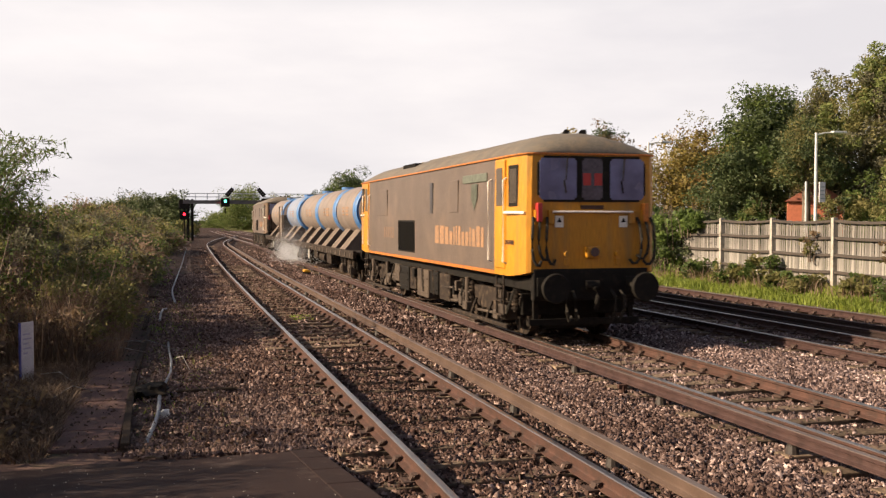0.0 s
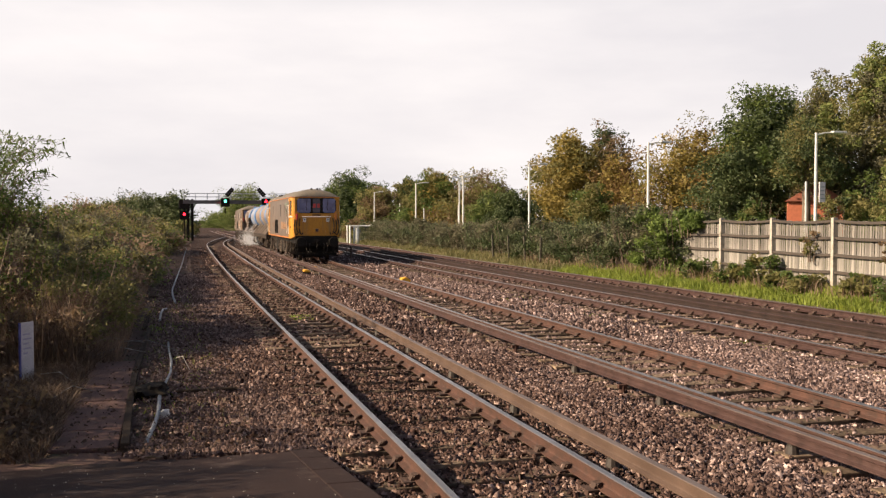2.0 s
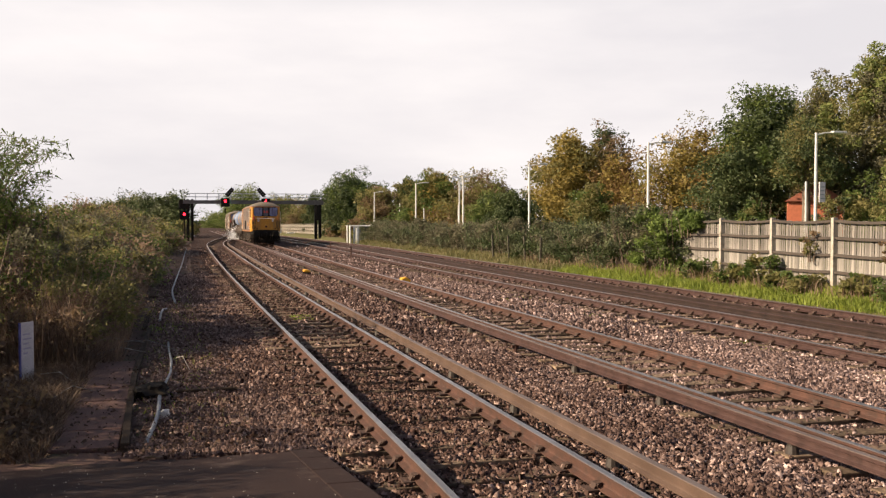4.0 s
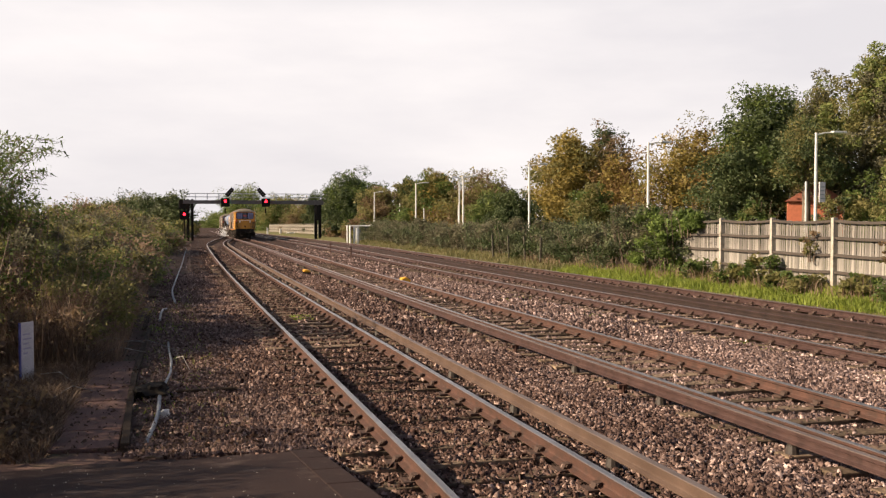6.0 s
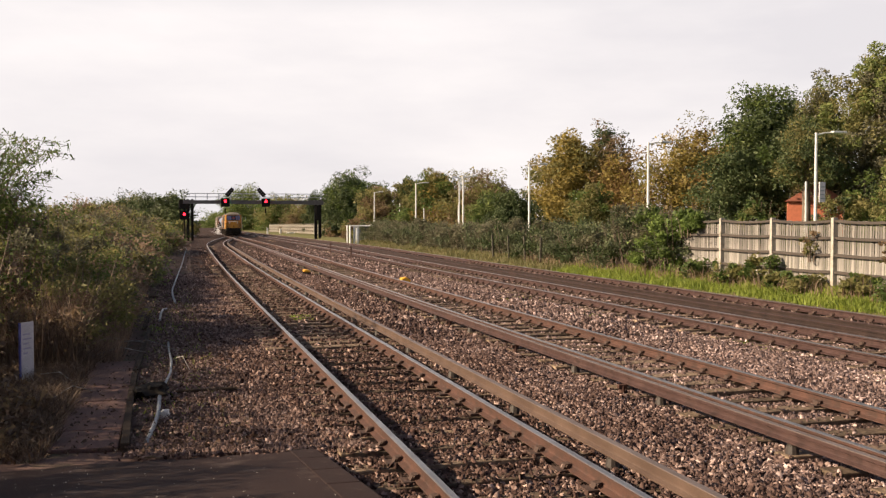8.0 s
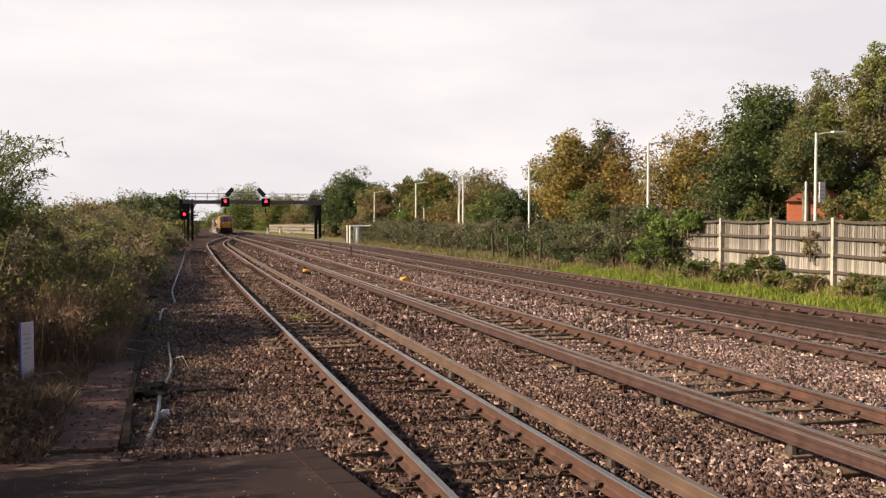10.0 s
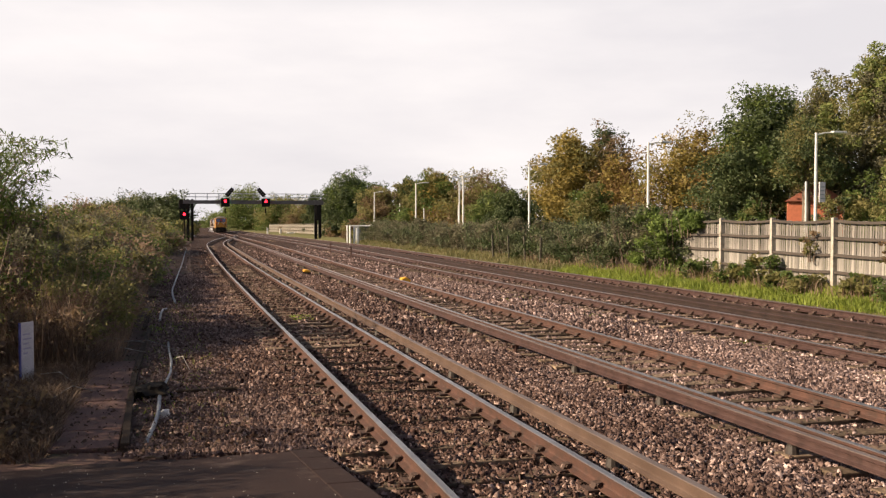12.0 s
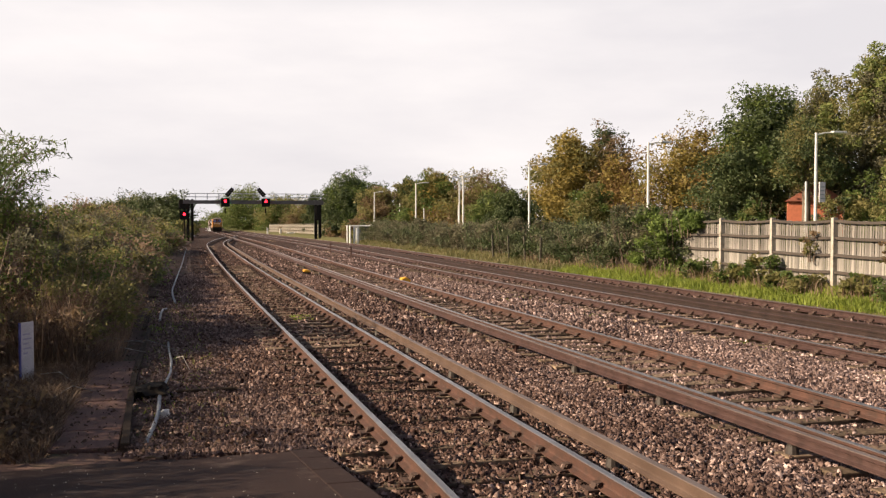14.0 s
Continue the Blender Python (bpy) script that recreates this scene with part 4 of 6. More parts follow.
            part("pane", bm, M["side_glass"], win)
            for yy in (5.83, 6.68):
                bm = bmesh.new()
                tube(bm, [(x, sy * yy, 1.42), (x + sx * 0.07, sy * yy, 1.45), (x + sx * 0.07, sy * yy, 2.98), (x, sy * yy, 3.02)], 0.020, 7)
                part("door_handrail", bm, M["chrome"], top, "pale metal door handrail")
            bm = bmesh.new()
            tube(bm, [(x, sy * 6.7, 2.37), (x + sx * 0.05, sy * 6.72, 2.37), (sx * 1.35, sy * 7.15, 2.37), (sx * 1.27, sy * 7.48, 2.36)], 0.03, 7)
            part("side_rail", bm, M["chrome"], top)
            bm = bmesh.new()
            for k in range(3):
                box(bm, x - 0.06, x + 0.05, sy * 6.35 - 0.2, sy * 6.35 + 0.2, 0.42 + 0.27 * k, 0.45 + 0.27 * k, 0.01)
            for d in (-0.2, 0.2):
                box(bm, x - 0.02, x + 0.01, sy * 6.35 + d - 0.02, sy * 6.35 + d + 0.02, 0.42, 1.2)
            part("cab_step", bm, M["under"], top)
    # body side fittings
    for sx in (-1, 1):
        x = sx * 1.322
        for y0, y1, z0, z1, n, mk in ((-1.55, -1.3, 2.39, 3.12, "bodyside_window", "glass_dusty"), (-3.6, -3.0, 2.4, 3.1, "bodyside_window", "loco_grey"), (0.2, 2.0, 1.38, 2.22, "bodyside_grille", "black"), (3.4, 4.8, 2.35, 3.1, "access_panel", "loco_grey")):
            bm = bmesh.new()
            box(bm, x - 0.012, x + 0.016, y0, y1, z0, z1, 0.01)
            if n == "bodyside_grille":
                k = y0 + 0.06
                while k < y1 - 0.04:
                    box(bm, x + sx * 0.02 - 0.01, x + sx * 0.02 + 0.01, k, k + 0.03, z0 + 0.04, z1 - 0.04)
                    k += 0.09
            part(n, bm, M[mk], top)
        # unlettered company mark: bars in orange
        yy = -5.6
        for k, (w, h) in enumerate(((0.34, 0.42), (0.34, 0.42), (0.30, 0.40), (0.24, 0.30), (0.12, 0.40), (0.10, 0.42), (0.18, 0.42), (0.2, 0.30), (0.22, 0.30), (0.10, 0.40), (0.24, 0.36), (0.22, 0.42), (0.16, 0.40))):
            y_hi = -1.75 - (yy + 5.6)
            bm = bmesh.new()
            box(bm, x - 0.004, x + 0.006, y_hi - w, y_hi, 1.68, 1.68 + h)
            part("company_mark", bm, M["faded_orange"], top)
            yy += w + 0.07
        bm = bmesh.new()
        for k in range(5):
            box(bm, x - 0.004, x + 0.006, 2.55 + 0.28 * k, 2.73 + 0.28 * k, 1.72, 2.02)
        part("number_bars", bm, M["loco_mark"], top)
        bm = bmesh.new()
        box(bm, x - 0.01, x + 0.03, -5.55, -3.95, 3.0, 3.17, 0.01)
        part("name_plate", bm, M["plate"], top, "weathered cast name plate")
        bm = bmesh.new()
        outline = [(-0.2, 0.25), (0.2, 0.25), (0.2, -0.05), (0.0, -0.28), (-0.2, -0.05)]
        vs = [bm.verts.new((x + sx * 0.012, -4.75 + a, 2.72 + b)) for a, b in outline]
        bm.faces.new(vs)
        bmesh.ops.solidify(bm, geom=bm.faces[:], thickness=0.02)
        part("crest", bm, M["plate"], top)
        for k in range(6):
            bm = bmesh.new()
            box(bm, x - 0.003, x + 0.006, -7.05 + 0.1 * k, -6.98 + 0.1 * k, 1.78, 1.86)
            part("data_bar", bm, M["rust"], top)
    # overall length a little over sixteen metres across the buffers
    for ob in top.children_recursive:
        for v in ob.data.vertices:
            v.co.y *= 1.033
    return tagged(top, label, "locomotive", "train")


def tank_wagon(name, label, tanks, plant, half):
    """A flat wagon with cradled tanks; tanks are (y0, y1, blue at y0, blue at y1, all blue)."""
    top = empty(name)
    bm = bmesh.new()
    for sx in (-1, 1):
        box(bm, sx * 1.28 - 0.06, sx * 1.28 + 0.06, -half, half, 0.86, 1.14, 0.015)
    box(bm, -1.22, 1.22, -half, half, 1.0, 1.10, 0.01)
    box(bm, -0.25, 0.25, -half + 0.1, half - 0.1, 0.7, 1.0, 0.02)
    part("deck", bm, M["under"], top)
    for sx in (-1, 1):
        k = 0.4 - half
        while k < half - 0.3:
            bm = bmesh.new()
            box(bm, sx * 1.345 - 0.012, sx * 1.345 + 0.012, k, k + 0.22, 0.9, 1.06, 0.01)
            part("deck_bracket", bm, M["dusty_box"], top)
            k += 1.1
    bogie(top, 2.25 - half, 1.8, 0.42)
    bogie(top, half - 2.25, 1.8, 0.42)
    for sy in (-1, 1):
        buffers(top, sy * half, sy)
    for sx in (-1, 1):
        bm = bmesh.new()
        rod(bm, (sx * 1.0, -1.2, 0.62), (sx * 1.0, 0.4, 0.62), 0.2, 16)
        part("air_tank", bm, M["under"], top, smooth=True)
        bm = bmesh.new()
        box(bm, sx * 1.3 - 0.03, sx * 1.3 + 0.03, 2.85, 3.0, 0.42, 0.9, 0.02)
        part("hand_lever", bm, M["white"], top)
        bm = bmesh.new()
        box(bm, sx * 1.05 - 0.18, sx * 1.05 + 0.18, -3.4, -2.2, 0.45, 0.86, 0.03)
        part("equipment_box", bm, M["under"], top)
        bm = bmesh.new()
        box(bm, sx * 1.05 - 0.15, sx * 1.05 + 0.15, 0.8, 1.9, 0.5, 0.86, 0.03)
        part("equipment_box", bm, M["under"], top)
    r, zc = 0.98, 2.56
    for y0, y1, b0, b1, every in tanks:
        secs = []
        ys = [(y0, 0.72), (y0 + 0.07, 0.9), (y0 + 0.2, 1.0), (y1 - 0.2, 1.0), (y1 - 0.07, 0.9), (y1, 0.72)]
        for y, f in ys:
            secs.append([(r * f * math.cos(2 * math.pi * i / 40), y, zc + r * f * math.sin(2 * math.pi * i / 40)) for i in range(40)])
        bm = bmesh.new()
        loft(bm, secs)
        t = part("tank", bm, M["dusty_blue"] if every else M["tank"], top, "dusty pale blue tank" if every else "dusty off-white tank with blue end bands", smooth=True)
        for on, ya, yb in ((b0, y0 + 0.05, y0 + 0.6), (b1, y1 - 0.6, y1 - 0.05)):
            if on:
                bm = bmesh.new()
                secs = []
                for y, f in ((ya, 0.93), (ya + 0.12, 1.006), (yb - 0.12, 1.006), (yb, 0.93)):
                    secs.append([(r * f * math.cos(2 * math.pi * i / 40), y, zc + r * f * math.sin(2 * math.pi * i / 40)) for i in range(40)])
                loft(bm, secs)
                part("end_band", bm, M["blue"], t, "blue end band", smooth=True)
        bm = bmesh.new()
        rod(bm, (0, (y0 + y1) / 2, zc + r - 0.03), (0, (y0 + y1) / 2, zc + r + 0.1), 0.26, 18)
        part("manhole", bm, M["blue"], t)
        for sx in (-1, 1):
            for k, w in ((0.32, 0.62), (0.55, 0.34)):
                bm = bmesh.new()
                yy = y0 + (y1 - y0) * k
                for row in range(3):
                    a = 0.12 - row * 0.13
                    box(bm, sx * (r * math.cos(a) + 0.004) - 0.006, sx * (r * math.cos(a) + 0.004) + 0.006, yy, yy + w, zc + r * math.sin(a) - 0.035, zc + r * math.sin(a) + 0.035)
                part("text_bars", bm, M["faded_orange"], t)
            # sloping saddle plates each side
            for yy in (y0 + 0.35, (y0 + y1) / 2 + 0.35):
                bm = bmesh.new()
                a, b = (sx * 1.30, 1.13), (sx * 0.66, 1.90)
                vs = []
                for px, pz in (a, b, (b[0] - sx * 0.06, b[1] - 0.03), (a[0] - sx * 0.06, a[1] - 0.02)):
                    vs.append((px, pz))
                prism(bm, vs, yy, yy + 1.15)
                for e in (yy + 0.02, yy + 1.09):
                    prism(bm, [(sx * 1.26, 1.1), (sx * 0.62, 1.86), (sx * 0.45, 1.80), (sx * 0.45, 1.1)], e, e + 0.03)
                part("saddle", bm, M["saddle"], top)
    for y0, y1, z1, mk in plant:
        bm = bmesh.new()
        box(bm, -1.15, 1.15, y0, y1, 1.1, z1, 0.04)
        p = part("pump_housing", bm, M[mk], top)
        for sx in (-1, 1):
            for k in range(2):
                bm = bmesh.new()
                yy = y0 + (y1 - y0) * (0.08 + 0.47 * k)
                box(bm, sx * 1.155 - 0.012, sx * 1.155 + 0.012, yy, yy + (y1 - y0) * 0.4, 1.3, z1 - 0.15, 0.02)
                part("panel", bm, M["saddle"], p)
        bm = bmesh.new()
        for sx in (-1, 1):
            tube(bm, [(sx * 1.2, y0 + 0.1, 1.1), (sx * 1.2, y0 + 0.1, z1 + 0.5), (sx * 1.2, y1 - 0.1, z1 + 0.5), (sx * 1.2, y1 - 0.1, 1.1)], 0.03, 6)
        part("guard_rail", bm, M["saddle"], top)
    return tagged(top, label, "tank wagon", "train")


rear_loco = locomotive("locomotive", "yellow and dusty grey electro-diesel locomotive at the train's rear")
wagon_near = tank_wagon("tank_wagon", "flat wagon with three dusty off-white and blue tanks in cradles",
                        [(-7.5, -3.1, True, False, False), (-2.7, 2.3, True, False, False), (2.7, 8.7, True, False, False)], [], 9.1)
wagon_far = tank_wagon("tank_wagon", "flat wagon with blue tank, pump housing and off-white tank",
                       [(-8.2, -2.6, True, True, True), (0.4, 8.3, True, False, False)], [(-2.2, -0.1, 2.5, "dusty_box")], 8.55)
front_loco = locomotive("locomotive", "dirt-brown electro-diesel locomotive leading the train", "grime")


def make_spray():
    """Jets of fine droplets thrown up by the rail washing gear."""
    rng = np.random.default_rng(9)
    cs = []
    for cx, cy, cz, sx, sy, sz, n in ((-0.9, 0.5, 0.25, 0.35, 1.6, 0.22, 21000), (-1.1, -1.0, 0.45, 0.42, 1.8, 0.34, 18000), (-1.3, -3.0, 0.55, 0.5, 1.8, 0.42, 10000),
                                      (0.9, -0.6, 0.4, 0.5, 1.6, 0.3, 6000), (-0.9, 1.6, 0.9, 0.35, 1.0, 0.5, 6000), (-1.2, -5.5, 0.6, 0.6, 2.2, 0.4, 6000)):
        cs.append(np.array([cx, cy, cz]) + rng.normal(size=(n, 3)) * np.array([sx, sy, sz]))
    c = np.concatenate(cs)
    c = c[c[:, 2] > 0.0]
    n = len(c)
    r = 0.0084 * (0.5 + rng.random((n, 1)))
    base = np.array([(1, 1, 1), (1, -1, -1), (-1, 1, -1), (-1, -1, 1)]) * 0.6
    verts = (c[:, None, :] + base[None] * r[:, None, :]).reshape(-1, 3)
    faces = (np.arange(n)[:, None, None] * 4 + np.array([(0, 1, 2), (0, 3, 1), (0, 2, 3), (1, 3, 2)])[None]).reshape(-1, 3)
    ob = new("water_spray", bulk("water_spray", verts, faces, M["spray"]))
    return tagged(ob, "white mist of water thrown up beside the wagon wheels", "spray", kind="stuff")


spray = make_spray()
CARS = [(rear_loco, 7.4), (wagon_near, 25.5), (wagon_far, 44.0), (spray, 37.6), (front_loco, 61.0)]
REAR = 16.6
SPEED = 17.9


# ---- lineside things ----
M["fence_wood"] = surf("weathered_fence_board", (0.215, 0.198, 0.182), (0.128, 0.116, 0.107), 2.6, 0.9, 0, 0.6, 60, (0.40, 0.375, 0.345), 0.5, True, True)
M["fence_rail"] = surf("dark_fence_rail", (0.045, 0.036, 0.031), (0.068, 0.054, 0.045), 3, 0.9, 0, 0.4, 60)
M["concrete"] = surf("weathered_concrete", (0.40, 0.37, 0.32), (0.31, 0.285, 0.25), 2, 0.9, 0, 0.3, 50, (0.20, 0.18, 0.14), 0.3)
M["far_panel"] = surf("grimy_panel", (0.11, 0.098, 0.08), (0.075, 0.068, 0.056), 0.8, 0.9, 0, 0.2, 20, (0.09, 0.085, 0.06), 0.5)
M["grey_panel"] = surf("grey_concrete_panel", (0.33, 0.30, 0.265), (0.25, 0.225, 0.20), 0.8, 0.9, 0, 0.2, 20, (0.10, 0.09, 0.07), 0.4)
M["lid"] = surf("earth_covered_lid", (0.15, 0.092, 0.082), (0.10, 0.062, 0.056), 2.5, 0.95, 0, 0.7, 50, (0.12, 0.080, 0.068), 0.4)
M["slab"] = surf("dirty_slab", (0.11, 0.082, 0.072), (0.075, 0.058, 0.052), 3, 0.9, 0, 0.3, 50)
M["galv"] = surf("galvanised_post", (0.62, 0.62, 0.62), (0.50, 0.50, 0.50), 4, 0.5, 0.2, 0.05, 50)
M["gantry"] = surf("gantry_steel", (0.085, 0.078, 0.08), (0.12, 0.108, 0.105), 2, 0.7, 0.1, 0.1, 30)
M["rail_white"] = surf("railing_white", (0.82, 0.81, 0.79), (0.74, 0.73, 0.71), 4, 0.5, 0, 0.05, 60)
M["grey_box"] = surf("grey_cabinet", (0.26, 0.28, 0.30), (0.20, 0.22, 0.24), 2, 0.6, 0, 0.1, 40)
M["marker_yellow"] = surf("marker_yellow", (0.75, 0.38, 0.02), (0.62, 0.30, 0.02), 6, 0.5, 0, 0.05, 60)
M["brick"] = surf("red_brick", (0.40, 0.12, 0.06), (0.30, 0.09, 0.05), 6, 0.85, 0, 0.4, 40)
M["tile"] = surf("roof_tile", (0.26, 0.085, 0.05), (0.17, 0.06, 0.04), 4, 0.85, 0, 0.4, 40)
M["tarmac"] = surf("ramp_tarmac", (0.025, 0.0165, 0.016), (0.038, 0.025, 0.024), 1.1, 0.85, 0, 0.5, 90, (0.085, 0.062, 0.055), 0.2)
M["timber"] = surf("rotten_timber", (0.062, 0.045, 0.033), (0.036, 0.026, 0.020), 4, 0.95, 0, 0.6, 60)
M["pale_cable"] = surf("pale_conduit", (0.22, 0.235, 0.26), (0.15, 0.16, 0.18), 8, 0.6, 0, 0.1, 60)
for key in ("tarmac", "lid", "slab", "timber", "far_panel", "grey_panel"):
    M[key].node_tree.nodes["Principled BSDF"].inputs["Specular IOR Level"].default_value = 0.08
M["red_glow"] = glow("red_signal_light", (1.0, 0.012, 0.025), 4.5)
M["green_glow"] = glow("green_signal_light", (0.10, 1.0, 0.62), 3.0)
M["sign_white"] = surf("sign_white", (0.55, 0.53, 0.56), (0.45, 0.43, 0.46), 6, 0.6, 0, 0.05, 60)
M["sign_faint"] = surf("sign_faded_ink", (0.30, 0.29, 0.42), (0.36, 0.34, 0.44), 6, 0.6, 0, 0.05, 60)
M["sign_blue"] = surf("sign_blue", (0.06, 0.07, 0.30), (0.05, 0.06, 0.24), 6, 0.5, 0, 0.05, 60)


def fence():
    """Close-boarded panels between concrete posts, rails on the railway side."""
    X, z0 = 18.62, 0.12
    top = empty("wooden_fence", pose(X, 24.1, 0))
    fr = random.Random(7)
    bays = [18.1 + 3.0 * i for i in range(6)]
    for s in bays:
        bm = bmesh.new()
        box(bm, -0.1, 0.06, s - 24.1 - 0.06, s - 24.1 + 0.06, -0.1, 2.29, 0.012)
        part("post", bm, M["concrete"], top, "pale concrete fence post")
    boards = []
    for k in range(4):
        bm = bmesh.new()
        w = 0.105 + 0.008 * (k - 1.5)
        prism(bm, [(0.0, 0.0), (0.012, 0.0), (0.03, 1.0), (0.018, 1.0)], 0, 1)
        for v in bm.verts:
            x, y, z = v.co
            v.co = (0.012 + (0.024 if y > 0.5 else 0.008) * (1 if x > 0.011 else 0), y * w * 0.94, z * 2.1)
        boards.append(finish("board", bm, M["fence_wood"]))
    for a in bays[:-1]:
        n = 28
        for i in range(n):
            f = (i + 0.5) / n
            sag = 0.06 * 4 * f * (1 - f)
            o = new("board", boards[fr.randrange(4)])
            o.parent = top
            o.matrix_basis = pose(0.02 + fr.uniform(-0.004, 0.004), a - 24.1 + 0.06 + i * 2.88 / n, z0 - sag * 0.6 + fr.uniform(-0.015, 0.015), fr.uniform(-0.5, 0.5), 0, 0)
        for z in (2.20, 1.70, 1.20, 0.70):
            bm = bmesh.new()
            pts = []
            for i in range(7):
                f = i / 6
                pts.append((f, z - 0.06 * 4 * f * (1 - f) * (1.0 if z > 2 else 0.5)))
            prev = None
            for f, zz in pts:
                ring = [bm.verts.new((x, a - 24.1 + 0.06 + f * 2.88, zz + dz)) for x, dz in ((-0.055, -0.04), (0.012, -0.04), (0.012, 0.04), (-0.055, 0.03))]
                if prev:
                    for i in range(4):
                        bm.faces.new((prev[i], prev[(i + 1) % 4], ring[(i + 1) % 4], ring[i]))
                else:
                    bm.faces.new(ring)
                prev = ring
            bm.faces.new(prev[::-1])
            part("fence_rail", bm, M["fence_rail"], top, "dark weathered fence rail")
    tagged(top, "weathered grey close-boarded wooden fence with concrete posts", "fence")


fence()


def blades(name, n, area, height, material, label, seed, width=0.02, lean=0.35, kind="stuff"):
    """Grass blades or stalks over an area given by a function of two random numbers."""
    rng = np.random.default_rng(seed)
    u = rng.random((n, 2))
    base = np.array([area(a, b) for a, b in u])
    h = height * (0.4 + 0.9 * rng.random(n)) * (0.55 + 0.9 * np.array([0.5 + 0.5 * noise.noise(Vector((p[0] * 1.3, p[1] * 0.8, seed))) for p in base]))
    d = rng.normal(size=(n, 2)) * lean
    a = rng.random(n) * 6.28
    wv = np.stack([np.cos(a), np.sin(a), np.zeros(n)], 1) * width * (0.6 + 0.8 * rng.random((n, 1)))
    mid = base + np.stack([d[:, 0] * h * 0.3, d[:, 1] * h * 0.3, h * 0.6], 1)
    tip = base + np.stack([d[:, 0] * h, d[:, 1] * h, h], 1)
    verts = np.stack([base - wv, base + wv, mid + wv * 0.7, tip, mid - wv * 0.7], 1).reshape(-1, 3)
    i = np.arange(n)[:, None] * 5
    ob = new(name, bulk(name, verts, np.concatenate([i + np.array([t]) for t in ((0, 1, 2), (0, 2, 4), (4, 2, 3))]), material))
    return tagged(ob, label, "grass", kind=kind)


blades("grass", 30000, lambda a, b: (17.0 + 1.7 * a ** 0.8, 17 + 25 * b, ground_z(17.0 + 1.7 * a, 0) - 0.03), 0.21, M["grass"], "bright green rough grass along the fence foot", 21, 0.018)
blades("grass", 13000, lambda a, b: (17.0 + 1.5 * a + bend(41 + 64 * b), 41 + 64 * b, ground_z(17.0 + 1.5 * a, 0) - 0.03), 0.24, M["grass_dull"], "dull olive verge grass along the hedge foot", 22, 0.025)
blades("dry_grass", 1800, lambda a, b: (17.6 + 1.0 * a, 18 + 30 * b, 0.0), 0.5, M["straw"], "dry brown stalks in the verge", 23, 0.012)
for i, (y, x, r, h) in enumerate(((26.9, 18.2, 0.55, 1.25), (28.6, 18.1, 0.6, 0.7), (24.6, 18.1, 0.5, 0.55), (22.4, 18.15, 0.5, 0.8), (30.8, 18.2, 0.7, 0.8), (26.0, 18.2, 0.5, 0.6), (20.6, 18.1, 0.6, 0.6))):
    thicket("bramble", [(x, y, 0.05, r, h)], [M["leaf_green"], M["leaf_olive"]], "green bramble growing against the wooden fence", 700 + i, 1400, 0.07, 8, category="bramble")
for i, y in enumerate((25.0, 21.6)):
    thicket("creeper", [(18.5, y, 1.0, 0.3, 0.95)], [M["leaf_olive"], M["leaf_brown"]], "withered creeper on the wooden fence", 720 + i, 320, 0.06, 5, category="creeper")
thicket("ivy", [(18.4, 33.4, 0.1, 0.8, 2.75), (18.5, 34.8, 0.3, 0.9, 2.8), (18.5, 32.2, 1.6, 0.5, 1.0), (18.45, 31.6, 1.9, 0.35, 0.65)], [M["leaf_green"], M["leaf_ivy_bright"], M["leaf_ivy_bright"]], "bright green ivy hanging over the fence end", 730, 3600, 0.09, 8, category="ivy", long=1.1)

for s_ in (45.3, 47.5, 50.0, 52.7):
    bm = bmesh.new()
    box(bm, -0.045, 0.045, -0.045, 0.045, -0.1, 1.3, 0.01)
    tagged(part("old_post", bm, M["far_panel"]), "weathered concrete fence post standing in the hedge", "post", "old posts").matrix_basis = pose(17.75, s_, 0.05, 0, random.Random(int(s_ * 9)).uniform(-3, 3), 0)


def lamp_post(x, y, height, arm, label, double=False):
    top = empty("lamp_post", pose(x, y, dip(y)))
    bm = bmesh.new()
    rod(bm, (0, 0, -0.1), (0, 0, 1.4), 0.11, 14)
    rod(bm, (0, 0, 1.4), (0, 0, height), 0.075, 14, 0.055)
    part("pole", bm, M["galv"], top, smooth=True)
    arms = (-0.45, 0.45) if double else (arm,)
    for a in arms:
        bm = bmesh.new()
        if double:
            tube(bm, [(0, 0, height - 0.02), (a, 0, height + 0.05)], 0.035, 8)
            box(bm, a - 0.25, a + 0.25, -0.14, 0.14, height + 0.02, height + 0.14, 0.03)
        else:
            tube(bm, [(0, 0, height - 0.1), (a * 0.3, 0, height + 0.0), (a, 0, height + 0.05)], 0.035, 8)
            box(bm, a * 0.55, a + 0.05, -0.11, 0.11, height + 0.0, height + 0.1, 0.03)
        part("lantern", bm, M["galv"], top)
    return tagged(top, label, "lamp post", "lamp posts")


for x, y, h, arm, dbl in ((27.7, 37.2, 6.1, 1.5, False), (23.1, 44.2, 6.1, 1.2, False), (22.4, 59.2, 5.8, 1.2, False), (22.0, 72.7, 5.6, 1.1, False), (22.4, 75.1, 5.6, 0, True), (20.9, 83.6, 5.5, 1.1, False),
                          (20.3, 99.0, 5.2, 0.9, False), (26.9, 150.0, 5.6, 1.0, False)):
    lamp_post(x, y, h, arm, "tall galvanised lamp post with two floodlights" if dbl else "tall galvanised lamp post with a side arm", dbl)
sg = empty("post_sign", pose(27.75, 37.1, 0))
bm = bmesh.new()
box(bm, 0.06, 0.36, -0.03, 0.03, 3.0, 3.9, 0.01)
part("board", bm, M["sign_white"], sg)
bm = bmesh.new()
for k in range(4):
    box(bm, 0.1, 0.32, -0.04, -0.03, 3.15 + 0.17 * k, 3.2 + 0.17 * k)
part("text_bars", bm, M["grey_box"], sg)
tagged(sg, "small pale notice fixed to the lamp post", "sign")
